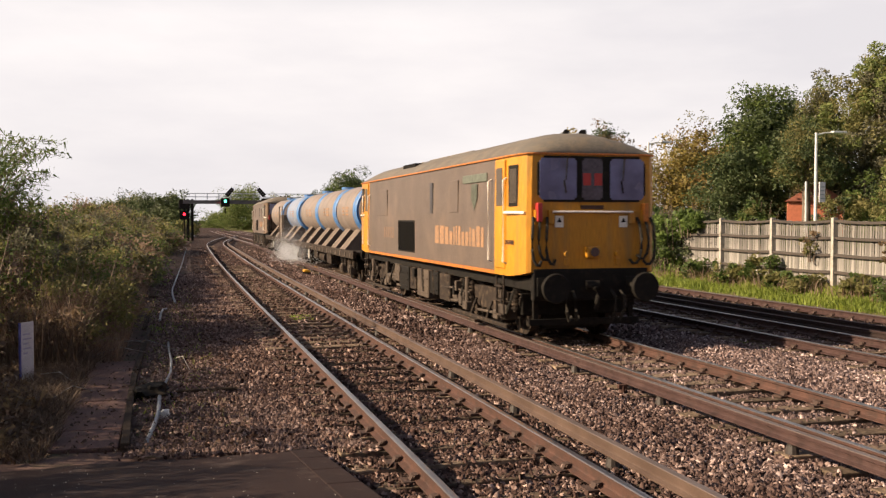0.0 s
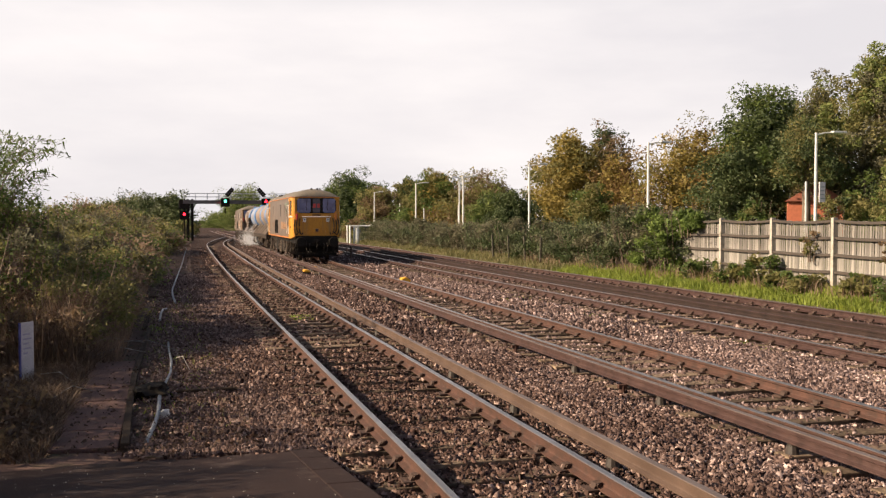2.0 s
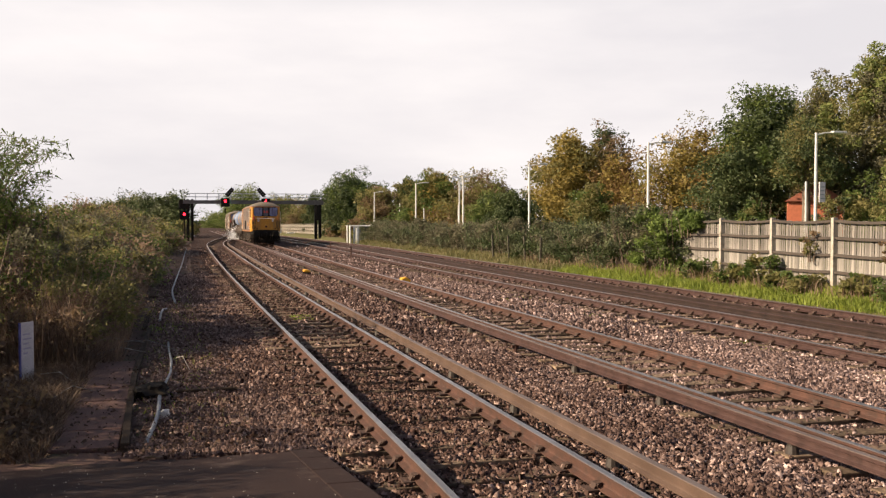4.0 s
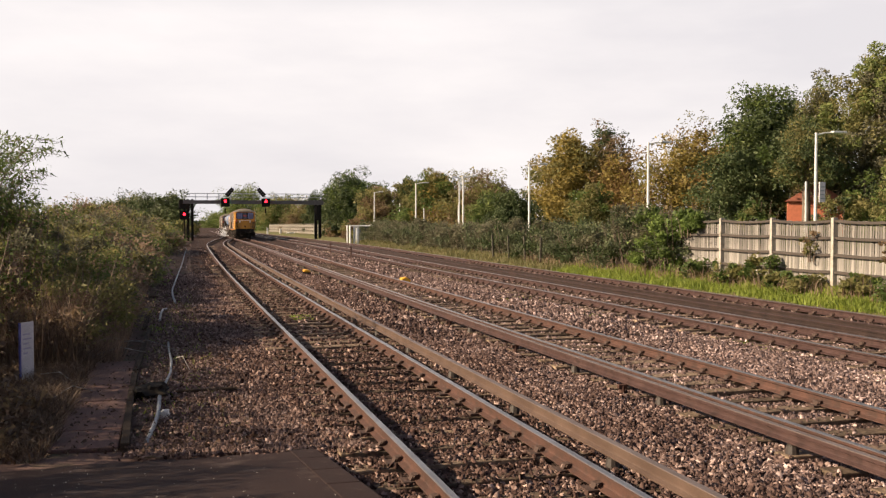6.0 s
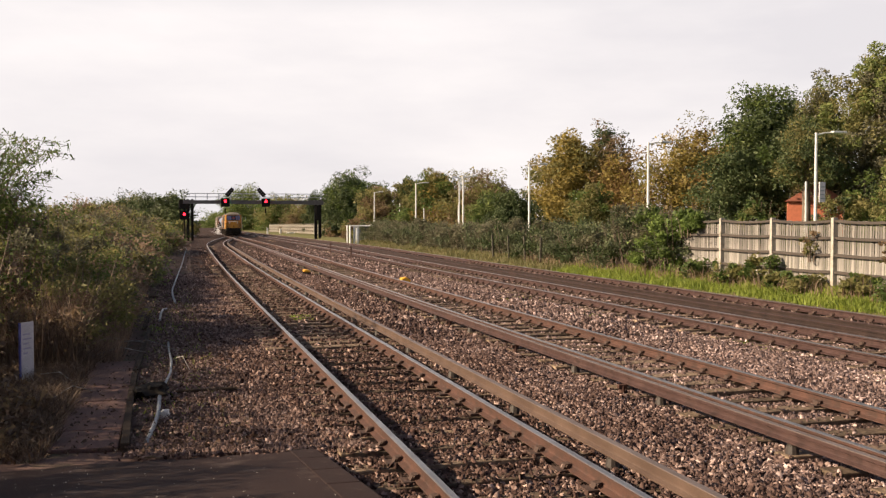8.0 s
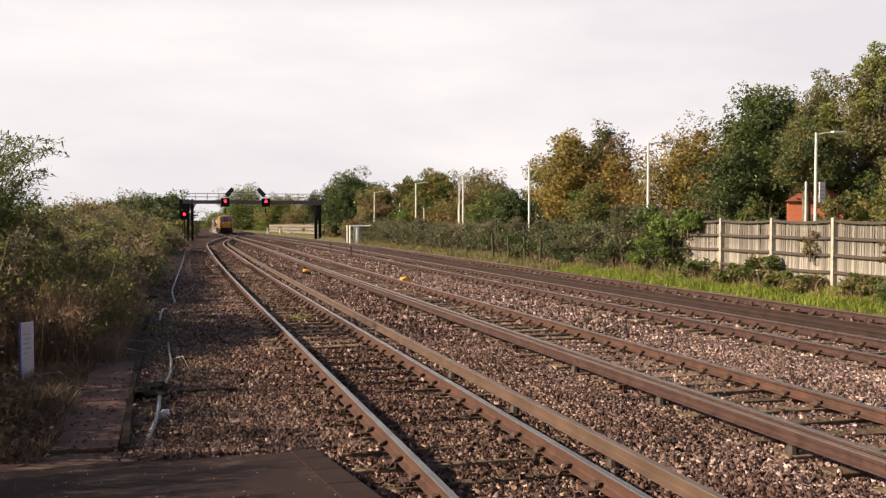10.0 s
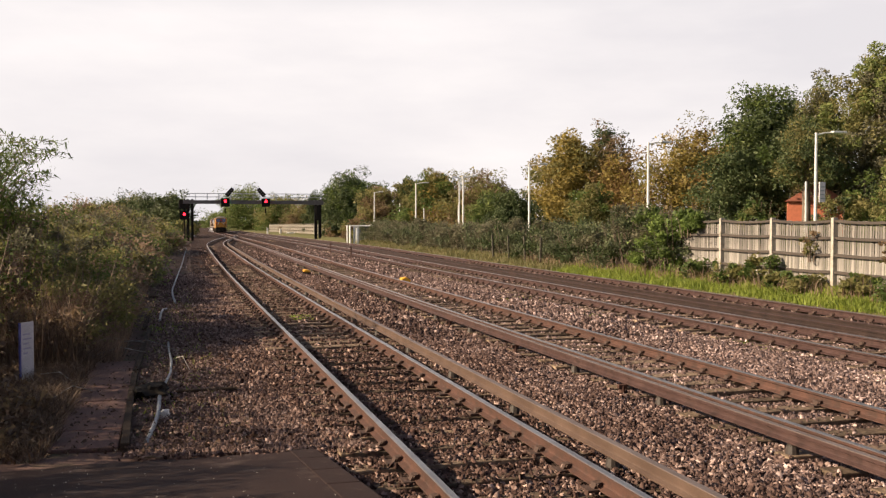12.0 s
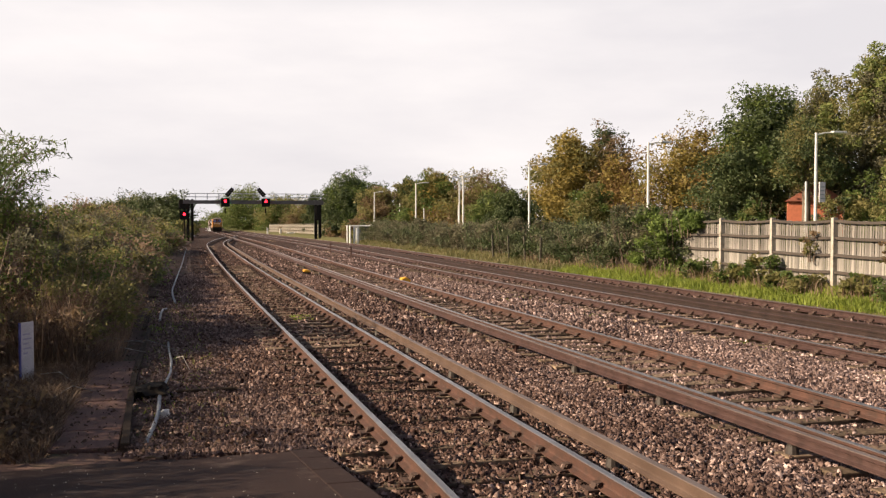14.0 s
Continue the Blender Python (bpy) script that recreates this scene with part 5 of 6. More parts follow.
for x, y, h in ((26.84, 36.7, 3.9), (25.2, 84.8, 3.5), (23.3, 90.0, 3.3), (24.4, 105.0, 4.0)):
    bm = bmesh.new()
    rod(bm, (0, 0, -0.1), (0, 0, h), 0.05, 10)
    tagged(part("thin_pole", bm, M["galv"], smooth=True), "slim bare galvanised pole beyond the fence", "pole").matrix_basis = pose(x, y, 0)


def house(x, y, rz):
    top = empty("house", pose(x, y, -0.45, 0, 0, rz))
    bm = bmesh.new()
    box(bm, -1.2, 1.7, 0, 2.4, 0, 3.75)
    part("wall", bm, M["brick"], top, "red brick wall")
    bm = bmesh.new()
    prism(bm, [(-1.35, 3.7), (1.9, 3.7), (0.3, 4.75)], -0.2, 2.6)
    part("roof", bm, M["tile"], top, "red-brown tiled roof")
    for wx in (1.2,):
        bm = bmesh.new()
        box(bm, wx - 0.2, wx + 0.2, -0.05, 0.05, 3.0, 3.6, 0.01)
        w = part("window", bm, M["white"], top, "white framed window")
        bm = bmesh.new()
        box(bm, wx - 0.15, wx + 0.15, -0.07, 0.03, 3.06, 3.54, 0.01)
        part("pane", bm, M["glass"], w)
    bm = bmesh.new()
    box(bm, -1.25, 1.75, -0.1, -0.002, 2.38, 2.5, 0.02)
    part("fascia", bm, M["white"], top)
    tagged(top, "small red brick house beyond the fence", "house")


house(34.45, 46.7, -34)
for i, (x, y, r, h) in enumerate(((33.1, 42.8, 1.2, 4.0), (31.0, 46.6, 1.2, 3.5), (32.6, 45.2, 0.7, 2.2), (35.2, 42.2, 1.4, 5.0), (34.0, 45.2, 0.6, 2.9))):
    thicket("shrub", [(x, y, 0.1, r, h)], [M["leaf_dark"], M["leaf_green"], M["leaf_olive"]], "leafy shrub beside the brick house", 760 + i, 2400, 0.10, category="shrub")


tree("tree", 33.75, 46.1, 0.0, 7.6, 4.2, [M["leaf_dark"], M["leaf_olive"], M["leaf_dark"]], "leafy dark green tree overhanging the brick house", 790, 24000, 0.075, 0.60)


def gantry(y):
    """Signal bridge over the tracks with a walkway, two signals and their route arms."""
    top = empty("signal_gantry", pose(0, y, -0.22))
    for x in (2.3, 19.1):
        for dx in (-0.28, 0.28):
            bm = bmesh.new()
            box(bm, x + dx - 0.16, x + dx + 0.16, -0.3, 0.3, -0.9, 5.1, 0.01)
            part("leg", bm, M["black"], top)
        bm = bmesh.new()
        for k in range(7):
            z = 0.1 + 0.65 * k
            rod(bm, (x - 0.28, 0, z), (x + 0.28, 0, z + 0.6), 0.04, 6)
        part("bracing", bm, M["gantry"], top)
    bm = bmesh.new()
    for yy in (-0.5, 0.5):
        box(bm, 1.4, 19.6, yy - 0.06, yy + 0.06, 4.48, 4.95, 0.01)
    box(bm, 1.4, 19.6, -0.5, 0.5, 4.88, 4.94)
    part("beam", bm, M["gantry"], top, "dark steel beam with walkway")
    for z in (5.4, 5.85):
        for yy in (-0.52, 0.52):
            bm = bmesh.new()
            rod(bm, (1.4, yy, z), (19.6, yy, z), 0.03, 6)
            part("handrail", bm, M["grey_box"], top)
    for i in range(13):
        for yy in (-0.52, 0.52):
            bm = bmesh.new()
            rod(bm, (1.5 + 1.5 * i, yy, 4.9), (1.5 + 1.5 * i, yy, 5.85), 0.03, 6)
            part("stanchion", bm, M["grey_box"], top)
    bm = bmesh.new()
    box(bm, 18.75, 19.45, -0.75, -0.45, 2.3, 4.3, 0.04)
    part("unlit_signal", bm, M["black"], top, "dark unlit signal on the gantry leg")
    bm = bmesh.new()
    box(bm, 17.6, 19.8, -0.62, 0.62, 4.4, 5.0, 0.02)
    part("end_box", bm, M["gantry"], top)
    tagged(top, "dark steel signal gantry spanning the tracks", "signal gantry")


def signal(x, y, z, tilt, lens_mat):
    """A signal head: housing, front plate round the opening, hood, route arm."""
    top = empty("signal", pose(x, y, z))
    bm = bmesh.new()
    box(bm, -0.32, 0.32, -0.1, 0.3, -0.65, 0.36, 0.03)
    part("housing", bm, M["black"], top)
    for n, a in (("front_plate", (-0.55, -0.18, -0.72, 0.4)), ("front_plate", (0.18, 0.55, -0.72, 0.4)), ("front_plate", (-0.18, 0.18, 0.18, 0.4)), ("front_plate", (-0.18, 0.18, -0.72, -0.18))):
        bm = bmesh.new()
        box(bm, a[0], a[1], -0.34, -0.30, a[2], a[3])
        part(n, bm, M["black"], top)
    bm = bmesh.new()
    ring = [(0.21 * math.cos(math.pi * k / 10), 0.21 * math.sin(math.pi * k / 10)) for k in range(11)]
    prism(bm, ring + [(0.9 * a, 0.9 * b) for a, b in ring[::-1]], -0.75, -0.34)
    part("hood", bm, M["black"], top)
    bm = bmesh.new()
    rod(bm, (0, 0.1, -0.9), (0, 0.1, -1.6), 0.09, 8)
    part("bracket", bm, M["black"], top)
    if tilt:
        m = Matrix.Translation((0, -0.1, 0.55)) @ pose(0, 0, 0, 0, tilt, 0)
        bm = bmesh.new()
        box(bm, -0.27, 0.27, -0.12, 0.12, 0.0, 1.75, 0.0)
        bmesh.ops.bevel(bm, geom=[e for e in bm.edges if abs(e.verts[0].co.y - e.verts[1].co.y) > 0.1], offset=0.25, segments=5, affect="EDGES")
        bmesh.ops.transform(bm, matrix=m, verts=bm.verts)
        arm = part("route_arm", bm, M["black"], top, "unlit black route indicator arm")
        for k in range(5):
            bm = bmesh.new()
            rod(bm, (0, -0.12, 0.25 + 0.31 * k), (0, -0.16, 0.25 + 0.31 * k), 0.09, 10)
            bmesh.ops.transform(bm, matrix=m, verts=bm.verts)
            part("route_lamp", bm, M["gantry"], arm)
    if lens_mat:
        bm = bmesh.new()
        rod(bm, (0, -0.28, 0), (0, -0.2, 0), 0.175, 20)
        part("lens", bm, lens_mat, top, "lit red lens")
    return tagged(top, "black signal head on the gantry" if tilt else "black signal head beside the gantry leg", "signal", "signals")


GY = 131.4
gantry(GY)
changing = signal(6.77, GY - 0.7, 4.60, 42, None)
signal(12.05, GY - 0.7, 4.60, -42, M["red_glow"])
low_signal = signal(1.56, GY - 0.7, 2.88, 0, M["red_glow"])
bm = bmesh.new()
rod(bm, (0, 0.25, -3.2), (0, 0.25, 2.0), 0.09, 10)
box(bm, -0.7, 0.75, 0.15, 0.45, 0.7, 1.9, 0.1)
part("mast", bm, M["black"], low_signal)
# made-up lens wheel that changes the signal: green and red glasses on a turning disc
lens_wheel = empty("lens_wheel")
lens_wheel.parent = changing
lens_wheel_home = pose(0, -0.24, -0.32)
lens_wheel.matrix_basis = lens_wheel_home
bm = bmesh.new()
rod(bm, (0, 0.0, 0), (0, 0.03, 0), 0.1, 20)
part("hub", bm, M["black"], lens_wheel)
for ang, mk, lab in ((0, "green_glow", "green lens"), (-100, "red_glow", "red lens")):
    a = radians(ang)
    bm = bmesh.new()
    rod(bm, (0.32 * math.sin(a), -0.02, 0.32 * math.cos(a)), (0.32 * math.sin(a), 0.04, 0.32 * math.cos(a)), 0.172, 20)
    part("lens", bm, M[mk], lens_wheel, lab)

# relay cabinet behind white railings
cab = empty("relay_cabinet", pose(19.0, 97.0, dip(97)))
bm = bmesh.new()
box(bm, -0.9, 0.9, 0, 0.9, -0.1, 1.55, 0.03)
part("body", bm, M["grey_box"], cab)
bm = bmesh.new()
box(bm, -1.0, 1.0, -0.1, 1.0, 1.55, 1.63, 0.02)
part("lid", bm, M["grey_box"], cab)
for dx in (-0.43, 0.43):
    bm = bmesh.new()
    box(bm, dx - 0.4, dx + 0.4, -0.025, 0.02, 0.1, 1.45, 0.02)
    part("door", bm, M["grey_box"], cab)
tagged(cab, "grey steel relay cabinet beside the line", "cabinet")
rl = empty("white_railing", pose(17.45, 94.0, dip(95)))
for x_, y_ in ((-0.6, 0), (-0.2, 0), (0.2, 0), (1.9, 0), (-0.6, 1.6)):
    bm = bmesh.new()
    rod(bm, (x_, y_, -0.3), (x_, y_, 1.75), 0.085, 12)
    part("post", bm, M["rail_white"], rl, smooth=True)
bm = bmesh.new()
rod(bm, (-0.65, 0, 1.7), (2.4, 0, 1.7), 0.07, 12)
part("top_rail", bm, M["rail_white"], rl, smooth=True)
tagged(rl, "white painted railing round the relay cabinet", "railing")

# distant panel fence
pf = empty("panel_fence", pose(24.9, 152, dip(152), -0.372, 0, 0))
slab_me, post_me = None, None
for i in range(36):
    for r_ in range(3):
        bm = bmesh.new()
        if slab_me is None:
            box(bm, -0.04, 0.04, 0.12, 2.88, 0, 0.62, 0.04)
            for k in range(5):
                box(bm, -0.075, -0.035, 0.25 + 0.53 * k, 0.63 + 0.53 * k, 0.12, 0.5)
            for f in bm.faces:
                f.material_index = 1 if f.calc_center_median().x < -0.045 else 0
            slab_me = finish("panel", bm, [M["far_panel"], M["grey_panel"]])
        else:
            bm.free()
        o = new("panel", slab_me)
        o.parent = pf
        o.matrix_basis = pose(0, i * 3.0, 0.05 + 0.66 * r_)
    if post_me is None:
        bm = bmesh.new()
        box(bm, -0.1, 0.1, -0.1, 0.1, -0.2, 2.15, 0.01)
        post_me = finish("post", bm, M["grey_panel"])
    o = new("post", post_me)
    o.parent = pf
    o.matrix_basis = pose(0, i * 3.0, 0)
tagged(pf, "pale concrete panel fence in the distance", "fence")

# two slim white posts, then a low pale cabinet and a white one
for x, y, w, h in ((21.4, 200, 0.35, 1.3), (20.2, 215, 0.35, 1.4), (23.0, 196, 1.5, 0.6), (3.7, 190, 0.9, 1.3)):
    wc_ = empty("white_fixture", pose(x, y, dip(y) - 0.25))
    bm = bmesh.new()
    box(bm, -w / 2, w / 2, -0.2, 0.2, 0, h, 0.03)
    part("body", bm, M["rail_white"], wc_)
    bm = bmesh.new()
    box(bm, -w / 2 - 0.04, w / 2 + 0.04, -0.24, 0.24, h, h + 0.06, 0.02)
    part("lid", bm, M["rail_white"], wc_)
    tagged(wc_, "small white lineside fixture in the distance", "cabinet", "white cabinets")

# yellow markers on the track
def marker(x, y, w, h, l, label):
    bm = bmesh.new()
    prism(bm, [(-w / 2, 0), (w / 2, 0), (w / 2, h * 0.45), (0, h), (-w / 2, h * 0.8)], 0, l)
    bmesh.ops.bevel(bm, geom=bm.edges[:], offset=0.02, segments=1, affect="EDGES")
    top = part("track_marker", bm, M["marker_yellow"])
    top.matrix_basis = pose(x, y, -0.09)
    bm = bmesh.new()
    box(bm, -w / 2 - 0.02, w / 2 + 0.02, 0.02, l - 0.02, -0.18, 0.02)
    part("base", bm, M["under"], top)
    return tagged(top, label, "track marker")


marker(8.36, 34.9, 0.34, 0.18, 0.38, "bright yellow wedge-shaped marker beside the rail")
marker(6.38, 44.4, 0.24, 0.16, 0.36, "yellow and white marker beside the conductor rail")
marker(5.72, 42.6, 0.30, 0.12, 0.4, "small yellow cover on the ballast")
for x, y, w, l, rz in ((5.25, 14.6, 0.85, 0.55, 14), (5.0, 34.0, 0.9, 0.7, 5), (4.4, 29.0, 0.5, 0.4, 30)):
    bm = bmesh.new()
    box(bm, -w / 2, w / 2, -l / 2, l / 2, 0.0, 0.07, 0.015)
    tagged(part("concrete_slab", bm, M["slab"]), "dirty concrete slab lying on the ballast", "slab").matrix_basis = pose(x, y, -0.225, 1, 2, rz)
for x, y in ((8.9 + 2.2, 70.0), (10.8, 60.0)):
    bm = bmesh.new()
    rod(bm, (0, 0, -0.1), (0, 0, 0.75), 0.035, 8)
    box(bm, -0.05, 0.05, -0.02, 0.02, 0.55, 0.75)
    tagged(part("marker_stake", bm, M["rust"]), "short rusty stake between the tracks", "stake").matrix_basis = pose(x, y, -0.23)


# ---- near side: platform ramp, edging, conduit, sign ----
def ramp():
    bm = bmesh.new()
    pts = [(10.2, -0.20), (9.4, -0.10), (1.6, 0.88), (-8.0, 0.88), (-8.0, -0.4), (10.2, -0.4)]
    a = [bm.verts.new((-4.2, y, z)) for y, z in pts]
    b = [bm.verts.new((1.30, y, z)) for y, z in pts]
    for i in range(len(pts)):
        bm.faces.new((a[i], a[(i + 1) % len(pts)], b[(i + 1) % len(pts)], b[i]))
    bm.faces.new(a)
    bm.faces.new(b[::-1])
    bmesh.ops.bevel(bm, geom=[e for e in bm.edges], offset=0.02, segments=2, affect="EDGES")
    r = part("platform_ramp", bm, M["tarmac"])
    tagged(r, "dark worn tarmac platform end ramp", "ramp", kind="structure")
    # edging stones along the ramp
    st = None
    for i in range(11):
        y0 = 0.5 + i * 0.9
        z = 0.88 if y0 < 1.6 else 0.88 - (y0 - 1.6) * 0.1256
        if st is None:
            bm = bmesh.new()
            box(bm, -0.14, 0.14, 0.006, 0.885, -0.12, 0.0, 0.012)
            st = finish("edging_stone", bm, M["tarmac"])
        o = new("edging_stone", st)
        o.parent = r
        o.matrix_basis = pose(1.32, y0 - 0.02, z + 0.012, math.degrees(-math.atan(0.1256)) if y0 >= 1.5 else 0)


ramp()

for pts_, r_ in ((((-0.29, 10.9, -0.18), (-0.22, 11.7, -0.15), (-0.18, 12.4, -0.14), (-0.18, 13.4, -0.12)), 0.026),
                 (((-0.12, 14.4, -0.12), (-0.04, 15.6, -0.14), (-0.03, 16.9, -0.14), (-0.07, 18.2, -0.15), (-0.09, 19.6, -0.16)), 0.02),
                 (((-0.30, 23.8, -0.14), (-0.29, 25.2, -0.12), (-0.25, 26.4, -0.13), (-0.16, 26.9, -0.15)), 0.03),
                 (((0.07, 28.6, -0.13), (0.0, 31.0, -0.11), (-0.01, 33.6, -0.12), (0.14, 40.0, -0.14), (0.38, 49.0, -0.15), (0.55, 55.8, -0.15), (0.8, 68.0, -0.16), (1.13, 82.5, -0.17)), 0.032)):
    bm = bmesh.new()
    tube(bm, pts_, r_, 8)
    tagged(part("conduit", bm, M["pale_cable"], smooth=True), "pale grey plastic conduit lying on the cess", "conduit", "conduits")
bm = bmesh.new()
bmesh.ops.create_icosphere(bm, subdivisions=2, radius=0.055)
for v in bm.verts:
    v.co *= 1 + 0.4 * noise.noise(v.co * 30)
tagged(part("litter", bm, M["white"]), "small crumpled white scrap on the ground", "litter").matrix_basis = pose(-0.10, 12.4, -0.15, 10, 20, 30)
bm = bmesh.new()
bmesh.ops.create_icosphere(bm, subdivisions=3, radius=0.24)
for v in bm.verts:
    v.co *= 1 + 0.45 * noise.noise(v.co * 7) + 0.2 * noise.noise(v.co * 19)
    v.co.z *= 0.55
tagged(part("dark_lump", bm, M["black"]), "dark lump of old debris by the conduit", "debris").matrix_basis = pose(-0.27, 13.8, -0.12)
for x0, y0, x1, y1, h in ((-0.50, 10.7, -0.55, 13.2, 0.10), (-0.55, 13.3, -0.58, 15.9, 0.09), (-0.58, 16.0, -0.49, 22.0, 0.09), (-0.03, 14.10, 0.88, 14.13, 0.06), (-0.7, 31.5, 0.0, 31.6, 0.06), (-0.62, 22.4, -0.6, 26.0, 0.06)):
    bm = bmesh.new()
    L = math.hypot(x1 - x0, y1 - y0)
    box(bm, -0.045, 0.045, 0, L, -0.06, h, 0.012)
    tagged(part("timber_edging", bm, M["timber"]), "rotten timber edging board in the ground", "timber", "edging").matrix_basis = pose(x0, y0, -0.22, 0, 0, -math.degrees(math.atan2(x1 - x0, y1 - y0)))
for i in range(7):
    bm = bmesh.new()
    box(bm, -0.36, 0.36, 0.004, 0.922, -0.06, 0.0, 0.02)
    tagged(part("trough_lid", bm, M["lid"]), "dirty concrete cable trough lid in the cess", "trough lid", "trough lids").matrix_basis = pose(-0.93, 10.7 + i * 0.93, -0.15 + 0.005 * math.sin(i * 2.1), 0.3 * math.sin(i * 3.0), 0.4 * math.cos(i * 5), 0)
sg = empty("lineside_sign", pose(-2.10, 15.4, -0.2, 0, 0, 56))
bm = bmesh.new()
box(bm, -0.02, 0.02, -0.02, 0.02, -0.1, 0.5, 0.004)
part("stake", bm, M["black"], sg)
bm = bmesh.new()
box(bm, -0.13, 0.13, -0.035, -0.02, 0.04, 0.93, 0.004)
board = part("board", bm, M["sign_white"], sg, "faded white sign board")
bm = bmesh.new()
box(bm, -0.165, -0.132, -0.04, -0.016, 0.04, 0.93, 0.004)
part("blue_edge", bm, M["sign_blue"], board)
for k, (wa, wb) in enumerate(((-0.09, 0.05), (-0.09, 0.08), (-0.09, 0.02), (-0.09, 0.07), (-0.09, 0.0))):
    bm = bmesh.new()
    box(bm, wa, wb, -0.038, -0.034, 0.74 - 0.07 * k, 0.765 - 0.07 * k)
    part("text_bar", bm, M["sign_faint"], board)
tagged(sg, "narrow faded white sign on a short stake", "sign")


def arching_shrub(x, y, seed):
    """A tall shrub of arching stems with narrow leaves hung along them."""
    rng = np.random.default_rng(seed)
    top = empty("arching_shrub", pose(x, y, -0.2))
    bm = bmesh.new()
    pts = []
    for i in range(95):
        a = rng.random() * 6.28
        r = 0.5 * rng.random()
        p = np.array([r * math.cos(a), r * math.sin(a), 0.0])
        out = np.array([math.cos(a) * 0.6 + 0.3, math.sin(a) * 0.8, 0])
        h = 2.8 + 2.05 * rng.random()
        line = []
        for k in range(9):
            f = k / 8
            q = p + out * (0.25 * f + 0.95 * f ** 3) * h * 0.31
            q[2] = h * (1.12 * f - 0.12 * f ** 3) - 1.7 * max(0, f - 0.72) ** 2 * 12 * h * 0.1
            line.append(q)
        tube(bm, line, [0.014 * (1 - 0.85 * k / 8) + 0.002 for k in range(9)], 4)
        for f in np.linspace(0.2, 1.0, 110):
            k = min(int(f * 8), 7)
            u = f * 8 - k
            c = line[k] * (1 - u) + line[k + 1] * u
            pts.append(c + rng.normal(size=3) * 0.055)
    part("stem", bm, M["bark"], top)
    ob = new("foliage", leaf_mesh("foliage", np.array(pts), 0.026, M["leaf_green"], rng, 0.9, 4.6))
    ob.parent = top
    return tagged(top, "tall arching shrub with narrow grey-green leaves", "shrub")


shrub = [arching_shrub(-3.9, 21.3, 41), arching_shrub(-4.75, 23.0, 42)]
blades("dead_stalks", 16000, lambda a, b: (-1.25 - 2.9 * a, 10.3 + 7.5 * b, -0.2), 0.27, M["dead"], "brown dead weeds beside the ramp", 51, 0.006, 0.9)
blades("dead_stalks", 9000, lambda a, b: (-1.45 - 2.4 * a, 16.2 + 8.5 * b, -0.2), 1.0, M["dead"], "tall dead brown stalks before the bushes", 54, 0.007, 0.3)
blades("dead_stalks", 900, lambda a, b: (-1.5 - 2.0 * a, 16.2 + 8.0 * b, -0.2), 1.2, M["straw"], "pale dry stalks standing in the tangle", 55, 0.006, 0.35)
blades("dead_stalks", 13000, lambda a, b: (-0.85 - 0.8 * a + bend(17 + 45 * b), 17 + 45 * b, -0.2), 0.36, M["straw"], "dry stalks along the foot of the bushes", 52, 0.006, 0.45)
blades("weeds", 700, lambda a, b: (-0.6 + 1.2 * a, 11 + 24 * b, -0.24), 0.10, M["grass"], "low green weeds in the cess", 53, 0.012, 0.8)
for i, (x, y, r, h) in enumerate(((-2.3, 12.2, 0.7, 0.6), (-2.9, 13.8, 0.8, 0.9), (-1.8, 11.2, 0.5, 0.4), (-2.8, 11.5, 0.9, 0.8), (-2.0, 17.2, 0.7, 1.1), (-2.5, 18.6, 0.8, 1.5), (-1.9, 20.2, 0.7, 1.2), (-1.7, 22.5, 0.7, 1.1))):
    thicket("scrub", [(x, y, -0.2, r, h)], [M["dead"], M["dead"], M["leaf_brown"]], "low tangle of dead brown scrub", 800 + i, 2600, 0.035, 22, category="scrub", long=2.4)
for i, (x0, y0, x1, y1) in enumerate(((-1.74, 18.6, -0.49, 19.6), (-1.3, 17.2, -0.48, 18.2), (-1.0, 19.0, 0.1, 18.2), (-1.9, 15.4, -1.3, 14.7), (-1.5, 13.2, -1.1, 14.3), (0.05, 16.6, 0.25, 15.9))):
    bm = bmesh.new()
    tube(bm, [(x0, y0, -0.05), ((x0 + x1) / 2, (y0 + y1) / 2, 0.02), (x1, y1, -0.15)], 0.008, 5)
    tagged(part("fallen_stalk", bm, M["fence_wood"]), "pale fallen dry stalk across the cess", "stalk", "fallen stalks")


# ---- sleepers, chairs and ballast stones ----
sleeper_me, chair_me, pot_me = [], [], []
for k in range(4):
    bm = bmesh.new()
    box(bm, -1.28, 1.28, -0.125, 0.125, -0.12, 0.0, 0.012)
    for v in bm.verts:
        v.co += Vector((noise.noise(v.co * 3 + Vector((k * 9, 0, 0))) * 0.012, noise.noise(v.co * 4 + Vector((0, k * 7, 0))) * 0.012, noise.noise(v.co * 5 + Vector((0, 0, k))) * 0.008))
    sleeper_me.append(finish("sleeper", bm, M["sleeper"]))
bm = bmesh.new()
box(bm, -0.18, 0.18, -0.09, 0.09, 0.0, 0.03)
prism(bm, [(0.03, 0.02), (0.115, 0.02), (0.085, 0.075), (0.03, 0.085)], -0.045, 0.05)
prism(bm, [(-0.03, 0.02), (-0.03, 0.085), (-0.085, 0.075), (-0.115, 0.02)], -0.05, 0.045)
rod(bm, (0.07, -0.075, 0.06), (0.07, 0.075, 0.06), 0.016, 5)
rod(bm, (-0.07, -0.075, 0.06), (-0.07, 0.075, 0.06), 0.016, 5)
chair_mesh = finish("chair", bm, M["chair"])
bm = bmesh.new()
rod(bm, (0, 0, -0.02), (0, 0, 0.07), 0.075, 10, 0.06)
rod(bm, (0, 0, 0.06), (0, 0, 0.1), 0.05, 10)
pot_mesh = finish("insulator", bm, M["insulator"])

